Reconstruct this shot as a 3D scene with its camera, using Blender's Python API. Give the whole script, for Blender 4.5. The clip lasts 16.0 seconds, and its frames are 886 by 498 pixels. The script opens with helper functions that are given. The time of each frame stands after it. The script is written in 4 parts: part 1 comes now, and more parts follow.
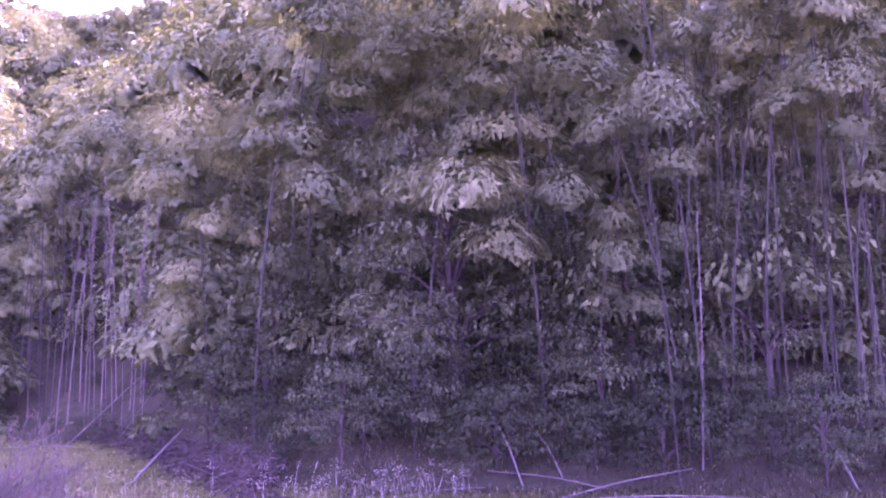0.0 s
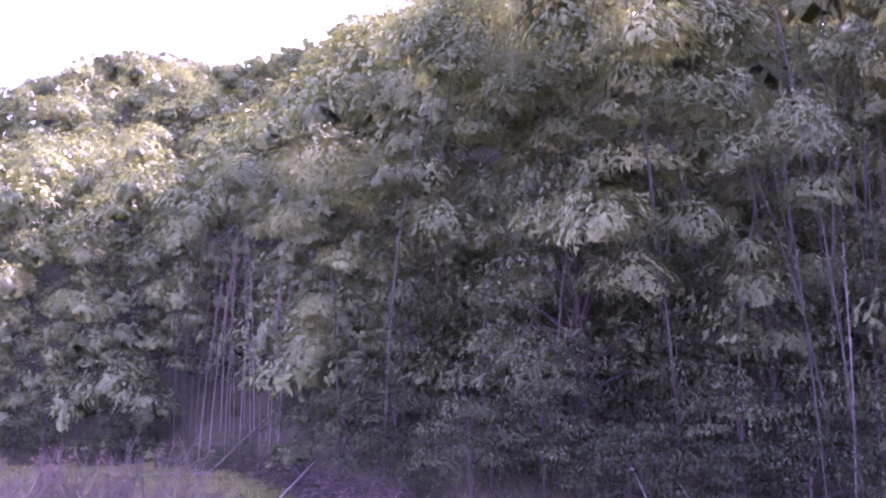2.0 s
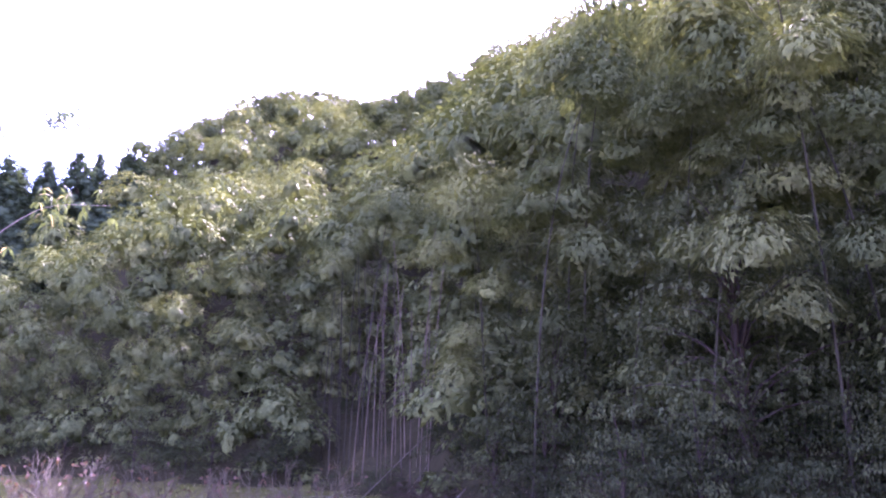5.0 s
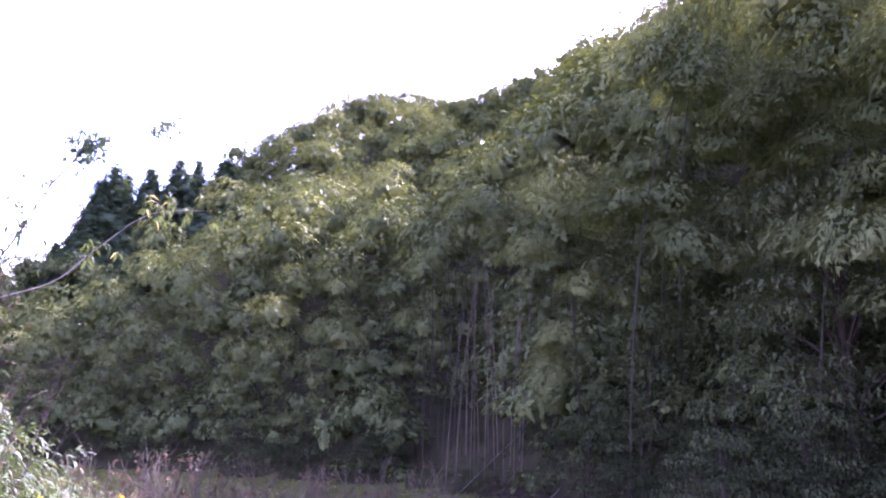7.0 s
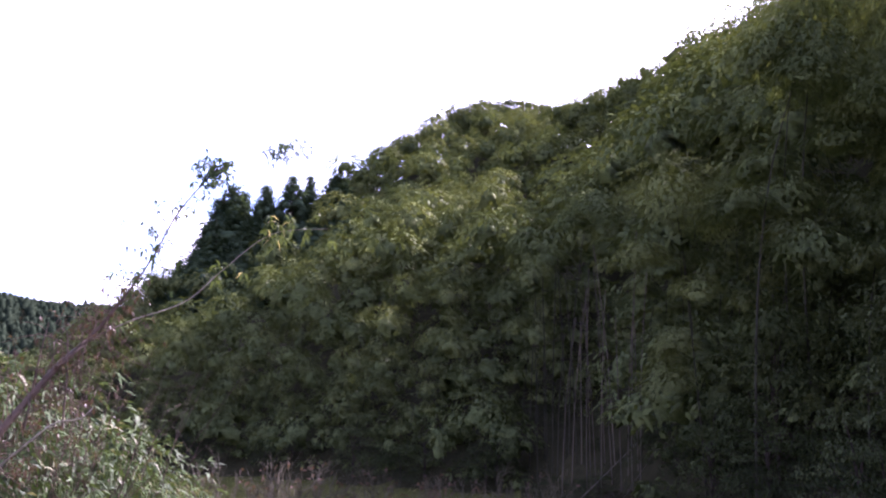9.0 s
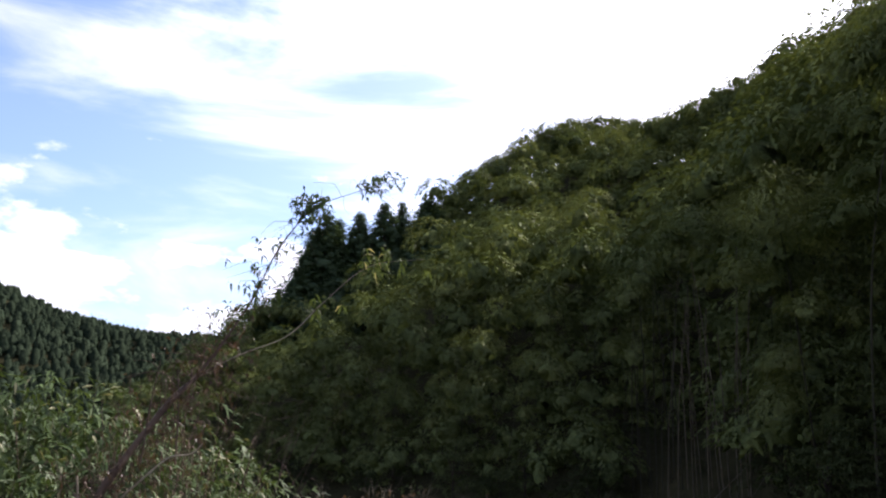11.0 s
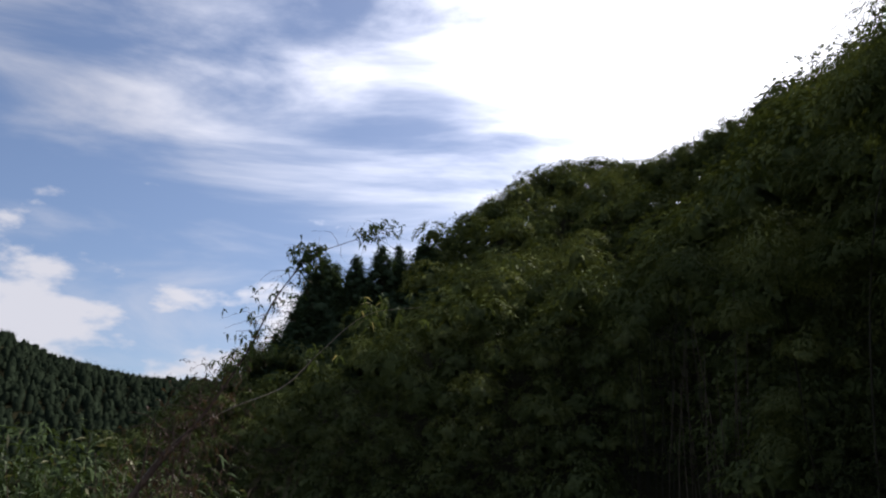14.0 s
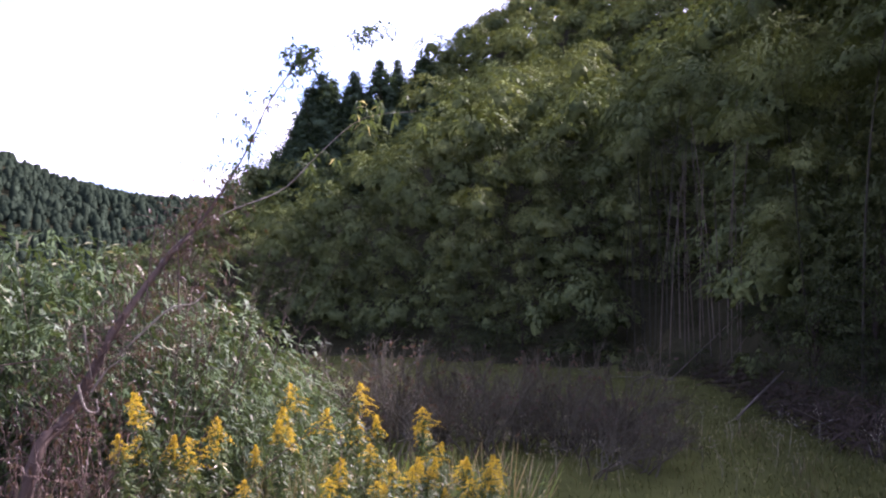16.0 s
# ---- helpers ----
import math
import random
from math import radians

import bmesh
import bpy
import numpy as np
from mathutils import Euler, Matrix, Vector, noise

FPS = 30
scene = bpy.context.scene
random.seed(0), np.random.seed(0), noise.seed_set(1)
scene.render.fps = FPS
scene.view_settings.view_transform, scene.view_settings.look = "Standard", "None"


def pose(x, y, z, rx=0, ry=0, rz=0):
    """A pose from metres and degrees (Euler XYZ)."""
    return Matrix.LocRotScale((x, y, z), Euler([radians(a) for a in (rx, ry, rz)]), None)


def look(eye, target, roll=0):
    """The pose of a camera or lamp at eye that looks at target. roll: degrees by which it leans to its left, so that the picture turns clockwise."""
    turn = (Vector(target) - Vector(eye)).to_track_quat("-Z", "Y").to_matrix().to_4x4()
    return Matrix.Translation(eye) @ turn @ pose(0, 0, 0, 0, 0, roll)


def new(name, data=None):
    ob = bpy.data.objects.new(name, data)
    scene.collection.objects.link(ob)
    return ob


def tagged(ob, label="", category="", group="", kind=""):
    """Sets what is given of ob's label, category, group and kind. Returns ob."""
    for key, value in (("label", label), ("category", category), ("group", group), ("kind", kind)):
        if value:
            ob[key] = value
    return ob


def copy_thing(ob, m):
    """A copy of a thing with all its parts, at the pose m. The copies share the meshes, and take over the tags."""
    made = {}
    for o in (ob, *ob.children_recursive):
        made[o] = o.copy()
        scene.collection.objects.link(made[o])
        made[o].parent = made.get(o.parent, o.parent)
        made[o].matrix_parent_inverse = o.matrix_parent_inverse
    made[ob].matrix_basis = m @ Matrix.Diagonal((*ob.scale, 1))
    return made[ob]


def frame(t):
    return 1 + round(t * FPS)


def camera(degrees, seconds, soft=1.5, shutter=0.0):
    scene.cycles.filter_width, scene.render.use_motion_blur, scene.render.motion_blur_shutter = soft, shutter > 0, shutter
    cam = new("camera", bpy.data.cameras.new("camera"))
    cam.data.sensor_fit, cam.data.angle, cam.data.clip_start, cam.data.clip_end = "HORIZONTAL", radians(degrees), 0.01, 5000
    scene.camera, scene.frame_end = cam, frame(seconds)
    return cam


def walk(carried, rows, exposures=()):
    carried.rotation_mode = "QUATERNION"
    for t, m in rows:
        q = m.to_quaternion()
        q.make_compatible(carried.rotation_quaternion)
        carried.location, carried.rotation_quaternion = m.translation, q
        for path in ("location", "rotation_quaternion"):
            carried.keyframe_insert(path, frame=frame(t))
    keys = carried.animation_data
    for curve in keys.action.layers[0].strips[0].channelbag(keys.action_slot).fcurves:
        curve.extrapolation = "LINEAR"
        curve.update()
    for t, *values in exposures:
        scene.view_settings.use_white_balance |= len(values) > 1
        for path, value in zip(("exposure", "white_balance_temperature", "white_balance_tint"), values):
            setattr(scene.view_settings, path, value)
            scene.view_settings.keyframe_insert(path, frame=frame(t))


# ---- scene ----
# The path: a hand-held pan from a bank; seconds, yaw, pitch, roll in degrees
PAN = [
    (0, 0.00, 8.50, 1.76), (0.5, 2.32, 9.13, 1.62), (1, 4.56, 9.81, 1.38), (1.5, 6.65, 10.43, 1.06), (2, 8.62, 11.09, 0.66),
    (2.5, 10.49, 11.71, 0.39), (3, 12.30, 12.28, 0.15), (3.5, 14.06, 12.68, 0.0), (4, 15.67, 12.94, -0.28), (6.5, 23.02, 12.79, -0.92),
    (7, 24.75, 12.83, -1.09), (7.5, 26.53, 12.90, -1.20), (8, 28.38, 12.99, -1.26), (8.5, 30.30, 13.08, -1.28), (9, 32.33, 13.22, -1.18),
    (9.5, 34.33, 13.45, -1.13), (10, 36.31, 13.66, -1.13), (10.2, 37.05, 13.75, -1.15), (12.3, 40.01, 16.54, -1.05), (12.5, 39.80, 16.97, -1.01),
    (13, 39.43, 17.97, -0.86), (13.5, 39.07, 18.65, -0.74), (14, 38.81, 17.59, -0.52), (14.5, 38.64, 14.81, -0.26), (15, 38.67, 11.53, -0.16),
    (15.5, 38.81, 8.25, -0.07), (16, 38.95, 5.00, 0.0),
]
EYE = 2.5
EXPOSURES = [(0, 5.2, 5350, 142), (2, 4.9, 5250, 112), (4, 4.5, 5200, 88), (7, 3.85, 5250, 74), (8.5, 3.0, 5400, 60), (10, 2.0, 5850, 34), (12.5, 0.85, 6050, 17), (13, 0.62, 6050, 17), (14, 0.37, 6050, 17),
             (14.5, 0.90, 6050, 20), (15, 1.34, 6000, 28), (15.5, 1.92, 5850, 38), (16, 2.52, 5550, 48)]
cam = camera(56.0, 16.0, soft=2.2)
# the hand's sway: seconds, metres to the right, metres up
SWAY = [(0, 0.10, -0.03), (4, 0.07, -0.03), (7, 0.04, -0.025), (9.5, -0.02, 0.02), (12.5, -0.033, 0.094), (13.5, -0.04, 0.118), (14.5, -0.024, 0.077), (15, -0.016, 0.045), (15.5, -0.008, 0.02), (16, 0, 0)]


def sway(t, yaw):
    side, up = (float(np.interp(t, [q[0] for q in SWAY], [q[k] for q in SWAY])) for k in (1, 2))
    return side * math.cos(radians(yaw)), side * math.sin(radians(yaw)), EYE + up


walk(cam, [(t, pose(*sway(t, y), 90 + p, r, y)) for t, y, p, r in PAN], EXPOSURES)

# ---- light ----
SUN_AZ, SUN_EL = 2.0, 36.5      # degrees to the left of +Y, and above the horizon
SUN_WAY = Vector((-math.sin(radians(SUN_AZ)) * math.cos(radians(SUN_EL)), math.cos(radians(SUN_AZ)) * math.cos(radians(SUN_EL)), math.sin(radians(SUN_EL))))
sun = new("sun", bpy.data.lights.new("sun", "SUN"))
sun.data.energy, sun.data.angle, sun.data.color = 5.0, radians(0.6), (1.0, 0.93, 0.82)
sun.matrix_world = look(SUN_WAY * 100, (0, 0, 0))


def node(tree, kind, at=None, **values):
    n = tree.nodes.new(kind)
    for key, value in values.items():
        setattr(n, key, value)
    return n


def link(tree, a, b):
    tree.links.new(a, b)


def make_world():
    w = bpy.data.worlds.new("sky")
    scene.world = w
    w.use_nodes = True
    t = w.node_tree
    t.nodes.clear()
    out = node(t, "ShaderNodeOutputWorld")
    back = node(t, "ShaderNodeBackground")
    sky = node(t, "ShaderNodeTexSky", sky_type="NISHITA", sun_disc=False, sun_elevation=radians(SUN_EL), sun_rotation=radians(-SUN_AZ), air_density=1.0, dust_density=0.9, ozone_density=2.0)
    scale = node(t, "ShaderNodeVectorMath", operation="SCALE")
    scale.inputs["Scale"].default_value = 0.078
    link(t, sky.outputs[0], scale.inputs[0])
    co = node(t, "ShaderNodeTexCoord")
    # streaky cirrus, drawn out sideways, and denser towards the sun
    mp = node(t, "ShaderNodeMapping")
    mp.inputs["Rotation"].default_value = (0.12, 0.1, 0.65)
    mp.inputs["Scale"].default_value = (2.2, 1.6, 8.0)
    link(t, co.outputs["Generated"], mp.inputs[0])
    nz = node(t, "ShaderNodeTexNoise")
    nz.inputs["Scale"].default_value, nz.inputs["Detail"].default_value, nz.inputs["Roughness"].default_value, nz.inputs["Distortion"].default_value = 1.5, 8, 0.55, 0.5
    link(t, mp.outputs[0], nz.inputs["Vector"])
    dot = node(t, "ShaderNodeVectorMath", operation="DOT_PRODUCT")
    dot.inputs[1].default_value = SUN_WAY
    link(t, co.outputs["Generated"], dot.inputs[0])
    near = node(t, "ShaderNodeMapRange", interpolation_type="SMOOTHSTEP")
    near.inputs["From Min"].default_value, near.inputs["From Max"].default_value, near.inputs["To Max"].default_value = 0.80, 0.97, 0.45
    link(t, dot.outputs["Value"], near.inputs["Value"])
    add = node(t, "ShaderNodeMath", operation="ADD")
    link(t, nz.outputs["Fac"], add.inputs[0])
    link(t, near.outputs[0], add.inputs[1])
    ramp = node(t, "ShaderNodeMapRange", interpolation_type="SMOOTHSTEP")
    ramp.inputs["From Min"].default_value, ramp.inputs["From Max"].default_value, ramp.inputs["To Max"].default_value = 0.41, 0.82, 0.95
    ramp.inputs["To Min"].default_value = 0.03
    link(t, add.outputs[0], ramp.inputs["Value"])
    mix = node(t, "ShaderNodeMix", data_type="RGBA")
    glow = node(t, "ShaderNodeMapRange", interpolation_type="SMOOTHSTEP")
    glow.inputs["From Min"].default_value, glow.inputs["From Max"].default_value, glow.inputs["To Min"].default_value, glow.inputs["To Max"].default_value = 0.55, 0.95, 0.55, 1.4
    link(t, dot.outputs["Value"], glow.inputs["Value"])
    white = node(t, "ShaderNodeVectorMath", operation="SCALE")
    white.inputs[0].default_value = (1.0, 1.0, 1.0)
    link(t, glow.outputs[0], white.inputs["Scale"])
    link(t, white.outputs[0], mix.inputs["B"])
    # a bank of low cumulus above the far hill
    mp2 = node(t, "ShaderNodeMapping")
    mp2.inputs["Scale"].default_value = (3.0, 3.0, 7.0)
    link(t, co.outputs["Generated"], mp2.inputs[0])
    nz2 = node(t, "ShaderNodeTexNoise")
    nz2.inputs["Scale"].default_value, nz2.inputs["Detail"].default_value, nz2.inputs["Roughness"].default_value = 2.3, 8, 0.52
    link(t, mp2.outputs[0], nz2.inputs["Vector"])
    sep = node(t, "ShaderNodeSeparateXYZ")
    link(t, co.outputs["Generated"], sep.inputs[0])
    low = node(t, "ShaderNodeMapRange")
    low.inputs["From Min"].default_value, low.inputs["From Max"].default_value, low.inputs["To Min"].default_value, low.inputs["To Max"].default_value = 0.15, 0.36, 0.18, -0.18
    link(t, sep.outputs["Z"], low.inputs["Value"])
    sum2 = node(t, "ShaderNodeMath", operation="ADD")
    link(t, nz2.outputs["Fac"], sum2.inputs[0])
    link(t, low.outputs[0], sum2.inputs[1])
    bank = node(t, "ShaderNodeMapRange", interpolation_type="SMOOTHSTEP")
    bank.inputs["From Min"].default_value, bank.inputs["From Max"].default_value = 0.50, 0.62
    link(t, sum2.outputs[0], bank.inputs["Value"])
    most = node(t, "ShaderNodeMath", operation="MAXIMUM")
    link(t, ramp.outputs[0], most.inputs[0])
    link(t, bank.outputs[0], most.inputs[1])
    link(t, most.outputs[0], mix.inputs["Factor"])
    link(t, scale.outputs[0], mix.inputs["A"])
    link(t, mix.outputs["Result"], back.inputs[0])
    link(t, back.outputs[0], out.inputs[0])


make_world()


# ---- materials ----
def leaf_material(name, dark, light, translucent=0.4, gloss=0.08, rough=0.45, tip=None, grain=9.0, relief=0.0):
    """Foliage: tone varies leaf by leaf and plant by plant, and light comes through."""
    m = bpy.data.materials.new(name)
    m.use_nodes = True
    t = m.node_tree
    t.nodes.clear()
    out = node(t, "ShaderNodeOutputMaterial")
    geo = node(t, "ShaderNodeNewGeometry")
    info = node(t, "ShaderNodeObjectInfo")
    co = node(t, "ShaderNodeTexCoord")
    nz = node(t, "ShaderNodeTexNoise")
    nz.inputs["Scale"].default_value, nz.inputs["Detail"].default_value = 0.35, 3
    link(t, co.outputs["Object"], nz.inputs["Vector"])
    a = node(t, "ShaderNodeMath", operation="MULTIPLY_ADD")
    a.inputs[1].default_value = 0.22
    link(t, geo.outputs["Random Per Island"], a.inputs[0])
    b = node(t, "ShaderNodeMath", operation="MULTIPLY_ADD")
    b.inputs[1].default_value, b.inputs[2].default_value = 0.9, -0.25
    link(t, nz.outputs["Fac"], b.inputs[0])
    link(t, b.outputs[0], a.inputs[2])
    c = node(t, "ShaderNodeMath", operation="MULTIPLY_ADD")
    c.inputs[1].default_value = 0.25
    link(t, info.outputs["Random"], c.inputs[0])
    link(t, a.outputs[0], c.inputs[2])
    mix = node(t, "ShaderNodeMix", data_type="RGBA")
    mix.inputs["A"].default_value, mix.inputs["B"].default_value = (*dark, 1), (*light, 1)
    link(t, c.outputs[0], mix.inputs["Factor"])
    colour = mix.outputs["Result"]
    if tip:
        rare = node(t, "ShaderNodeMath", operation="GREATER_THAN")
        rare.inputs[1].default_value = 0.93
        link(t, geo.outputs["Random Per Island"], rare.inputs[0])
        m2 = node(t, "ShaderNodeMix", data_type="RGBA")
        m2.inputs["B"].default_value = (*tip, 1)
        link(t, rare.outputs[0], m2.inputs["Factor"])
        link(t, colour, m2.inputs["A"])
        colour = m2.outputs["Result"]
    fine = node(t, "ShaderNodeTexNoise")
    fine.inputs["Scale"].default_value, fine.inputs["Detail"].default_value, fine.inputs["Roughness"].default_value = grain, 5, 0.65
    link(t, co.outputs["Object"], fine.inputs["Vector"])
    bp = node(t, "ShaderNodeBump")
    bp.inputs["Strength"].default_value, bp.inputs["Distance"].default_value = relief, 0.5 / grain
    link(t, fine.outputs["Fac"], bp.inputs["Height"])
    fleck = node(t, "ShaderNodeMapRange")
    fleck.inputs["From Min"].default_value, fleck.inputs["From Max"].default_value, fleck.inputs["To Min"].default_value, fleck.inputs["To Max"].default_value = 0.35, 0.65, 0.65, 1.2
    link(t, fine.outputs["Fac"], fleck.inputs["Value"])
    shade = node(t, "ShaderNodeVectorMath", operation="SCALE")
    link(t, colour, shade.inputs[0])
    link(t, fleck.outputs[0], shade.inputs["Scale"])
    colour = shade.outputs[0]
    dif, tra, glo = node(t, "ShaderNodeBsdfDiffuse"), node(t, "ShaderNodeBsdfTranslucent"), node(t, "ShaderNodeBsdfGlossy")
    glo.inputs["Roughness"].default_value = rough
    link(t, colour, dif.inputs[0])
    if relief:
        link(t, bp.outputs[0], dif.inputs["Normal"])
    warm = node(t, "ShaderNodeMix", data_type="RGBA", blend_type="MULTIPLY")
    warm.inputs["Factor"].default_value = 1.0
    warm.inputs["B"].default_value = (1.25, 1.25, 0.6, 1)
    link(t, colour, warm.inputs["A"])
    link(t, warm.outputs["Result"], tra.inputs[0])
    s1, s2 = node(t, "ShaderNodeMixShader"), node(t, "ShaderNodeMixShader")
    s1.inputs[0].default_value, s2.inputs[0].default_value = translucent, gloss
    link(t, dif.outputs[0], s1.inputs[1])
    link(t, tra.outputs[0], s1.inputs[2])
    link(t, s1.outputs[0], s2.inputs[1])
    link(t, glo.outputs[0], s2.inputs[2])
    link(t, s2.outputs[0], out.inputs[0])
    return m


def rough_material(name, dark, light, scale=8.0, rough=0.8, bump=0.3, stretch=(1, 1, 1), detail=6, spec=0.12):
    """Bark, stems, soil: two scales of noise in the colour, and fine relief."""
    m = bpy.data.materials.new(name)
    m.use_nodes = True
    t = m.node_tree
    p = t.nodes["Principled BSDF"]
    p.inputs["Roughness"].default_value = rough
    p.inputs["Specular IOR Level"].default_value = spec
    co = node(t, "ShaderNodeTexCoord")
    mp = node(t, "ShaderNodeMapping")
    mp.inputs["Scale"].default_value = stretch
    link(t, co.outputs["Object"], mp.inputs[0])
    n1, n2 = node(t, "ShaderNodeTexNoise"), node(t, "ShaderNodeTexNoise")
    n1.inputs["Scale"].default_value, n1.inputs["Detail"].default_value = scale, detail
    n2.inputs["Scale"].default_value, n2.inputs["Detail"].default_value = scale * 0.13, 3
    link(t, mp.outputs[0], n1.inputs["Vector"])
    link(t, mp.outputs[0], n2.inputs["Vector"])
    info = node(t, "ShaderNodeObjectInfo")
    s = node(t, "ShaderNodeMath", operation="ADD")
    link(t, n1.outputs["Fac"], s.inputs[0])
    link(t, n2.outputs["Fac"], s.inputs[1])
    s2 = node(t, "ShaderNodeMath", operation="MULTIPLY_ADD")
    s2.inputs[1].default_value = 0.35
    link(t, info.outputs["Random"], s2.inputs[0])
    link(t, s.outputs[0], s2.inputs[2])
    mr = node(t, "ShaderNodeMapRange")
    mr.inputs["From Min"].default_value, mr.inputs["From Max"].default_value = 0.75, 1.55
    link(t, s2.outputs[0], mr.inputs["Value"])
    mix = node(t, "ShaderNodeMix", data_type="RGBA")
    mix.inputs["A"].default_value, mix.inputs["B"].default_value = (*dark, 1), (*light, 1)
    link(t, mr.outputs[0], mix.inputs["Factor"])
    link(t, mix.outputs["Result"], p.inputs["Base Color"])
    bp = node(t, "ShaderNodeBump")
    bp.inputs["Strength"].default_value = bump
    bp.inputs["Distance"].default_value = 0.05
    link(t, n1.outputs["Fac"], bp.inputs["Height"])
    link(t, bp.outputs[0], p.inputs["Normal"])
    return m


BAMBOO_LEAF = leaf_material("bamboo_foliage", (0.048, 0.064, 0.025), (0.146, 0.174, 0.058), 0.15, 0.006, 0.45, grain=8.0, relief=1.0)
BAMBOO_LEAF_PALE = leaf_material("bamboo_foliage_pale", (0.065, 0.082, 0.031), (0.188, 0.210, 0.070), 0.15, 0.006, 0.45, grain=8.0, relief=1.0)
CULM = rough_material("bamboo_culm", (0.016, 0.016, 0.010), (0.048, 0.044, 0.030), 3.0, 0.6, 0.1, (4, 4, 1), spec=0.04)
# brown culms of the open stand, with sunlight put into a lighter colour
LIT_CULM = rough_material("lit_bamboo_culm", (0.045, 0.037, 0.026), (0.13, 0.108, 0.078), 3.0, 0.6, 0.1, (4, 4, 1), spec=0.04)
DEAD_CULM = rough_material("dead_bamboo_culm", (0.045, 0.038, 0.028), (0.115, 0.097, 0.070), 4.0, 0.6, 0.15, (4, 4, 1))
FAR_LEAF = leaf_material("far_wood_foliage", (0.013, 0.020, 0.012), (0.027, 0.036, 0.021), 0.03, 0.0, grain=1.2, relief=0.5)
CEDAR_LEAF = leaf_material("cedar_foliage", (0.034, 0.056, 0.034), (0.085, 0.118, 0.062), 0.22, 0.0)
BROAD_LEAF = leaf_material("broadleaf_foliage", (0.034, 0.046, 0.019), (0.092, 0.108, 0.042), 0.14, 0.004, 0.5, grain=8.0, relief=0.6)
SHRUB_LEAF = leaf_material("shrub_foliage", (0.018, 0.026, 0.011), (0.054, 0.066, 0.025), 0.12, 0.004, 0.5, grain=8.0, relief=0.6)
THICKET_LEAF = leaf_material("dwarf_bamboo_leaf", (0.025, 0.043, 0.017), (0.078, 0.106, 0.042), 0.20, 0.008, 0.5, tip=(0.15, 0.15, 0.09))
DRY_LEAF = leaf_material("dry_leaf", (0.045, 0.027, 0.018), (0.115, 0.070, 0.044), 0.2, 0.02)
BRUSHWOOD = leaf_material("brushwood", (0.030, 0.023, 0.017), (0.080, 0.062, 0.046), 0.1, 0.0)
WEED_LEAF = leaf_material("weed_leaf", (0.040, 0.060, 0.020), (0.115, 0.140, 0.048), 0.28, 0.015, tip=(0.3, 0.26, 0.15))
GRASS = leaf_material("meadow_grass", (0.038, 0.044, 0.012), (0.095, 0.096, 0.028), 0.34, 0.01, tip=(0.32, 0.28, 0.17))
STRAW = leaf_material("dry_grass", (0.09, 0.072, 0.042), (0.21, 0.175, 0.11), 0.3, 0.01)
YELLOW = leaf_material("goldenrod_bloom", (0.27, 0.17, 0.010), (0.58, 0.43, 0.025), 0.35, 0.02)
SEED = leaf_material("seed_fluff", (0.14, 0.125, 0.10), (0.30, 0.27, 0.22), 0.4, 0.02)
BARK = rough_material("bark", (0.016, 0.012, 0.009), (0.052, 0.040, 0.030), 6.0, 0.9, 0.6, (3, 3, 0.7))
TWIG = rough_material("bare_twig", (0.036, 0.031, 0.018), (0.092, 0.080, 0.048), 9.0, 0.85, 0.3)
DEAD_WOOD = rough_material("dead_wood", (0.034, 0.022, 0.016), (0.115, 0.078, 0.055), 9.0, 0.85, 0.4)
PALE_WOOD = rough_material("weathered_branch", (0.11, 0.085, 0.062), (0.28, 0.235, 0.175), 12.0, 0.75, 0.3)
# ground inside the wood, a darker tone than the meadow's
GROVE_GROUND = rough_material("forest_floor", (0.010, 0.010, 0.005), (0.033, 0.031, 0.016), 2.5, 0.95, 0.8, detail=10, spec=0.0)
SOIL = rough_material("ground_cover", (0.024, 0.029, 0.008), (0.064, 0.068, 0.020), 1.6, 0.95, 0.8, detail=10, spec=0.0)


# ---- mesh helpers ----
rng = np.random.default_rng(7)


def quad_mesh(name, verts, quads, material, smooth=False):
    """A mesh from an (n, 3) array of places and an (m, 4) array of corners."""
    verts, quads = np.asarray(verts, np.float32).reshape(-1, 3), np.asarray(quads, np.int32).reshape(-1, 4)
    me = bpy.data.meshes.new(name)
    me.vertices.add(len(verts))
    me.vertices.foreach_set("co", verts.ravel())
    me.loops.add(quads.size)
    me.loops.foreach_set("vertex_index", quads.ravel())
    me.polygons.add(len(quads))
    me.polygons.foreach_set("loop_start", np.arange(0, quads.size, 4, dtype=np.int32))
    me.polygons.foreach_set("use_smooth", np.full(len(quads), smooth))
    me.materials.append(material)
    me.update(calc_edges=True)
    return me


def leaves_mesh(name, leaf, material, normals=None):
    """Leaves as one mesh; normals, one a leaf, soften their shading."""
    leaf = np.asarray(leaf, np.float32).reshape(-1, 4, 3)
    me = quad_mesh(name, leaf, np.arange(len(leaf) * 4), material, normals is not None)
    if normals is not None:
        me.normals_split_custom_set_from_vertices(np.asarray(normals, np.float32).reshape(-1, 3))
    return me


def unit(v):
    return v / np.maximum(np.linalg.norm(v, axis=-1, keepdims=True), 1e-9)


def blades(base, way, length, width, sag=0.12, flat=0.6):
    """Leaves: bent four-cornered blades that start at base and run along way."""
    n = len(base)
    way = unit(way)
    side = np.cross(way, np.array([0, 0, 1.0]) * flat + rng.normal(0, 1, (n, 3)) * (1 - flat))
    side = unit(side)
    length, width = np.broadcast_to(length, n)[:, None], np.broadcast_to(width, n)[:, None]
    up = np.array([0, 0, 1.0])
    mid = base + way * length * 0.45 + up * length * sag * 0.5
    tip = base + way * length - up * length * sag
    return np.stack([base, mid + side * width / 2, tip, mid - side * width / 2], 1)


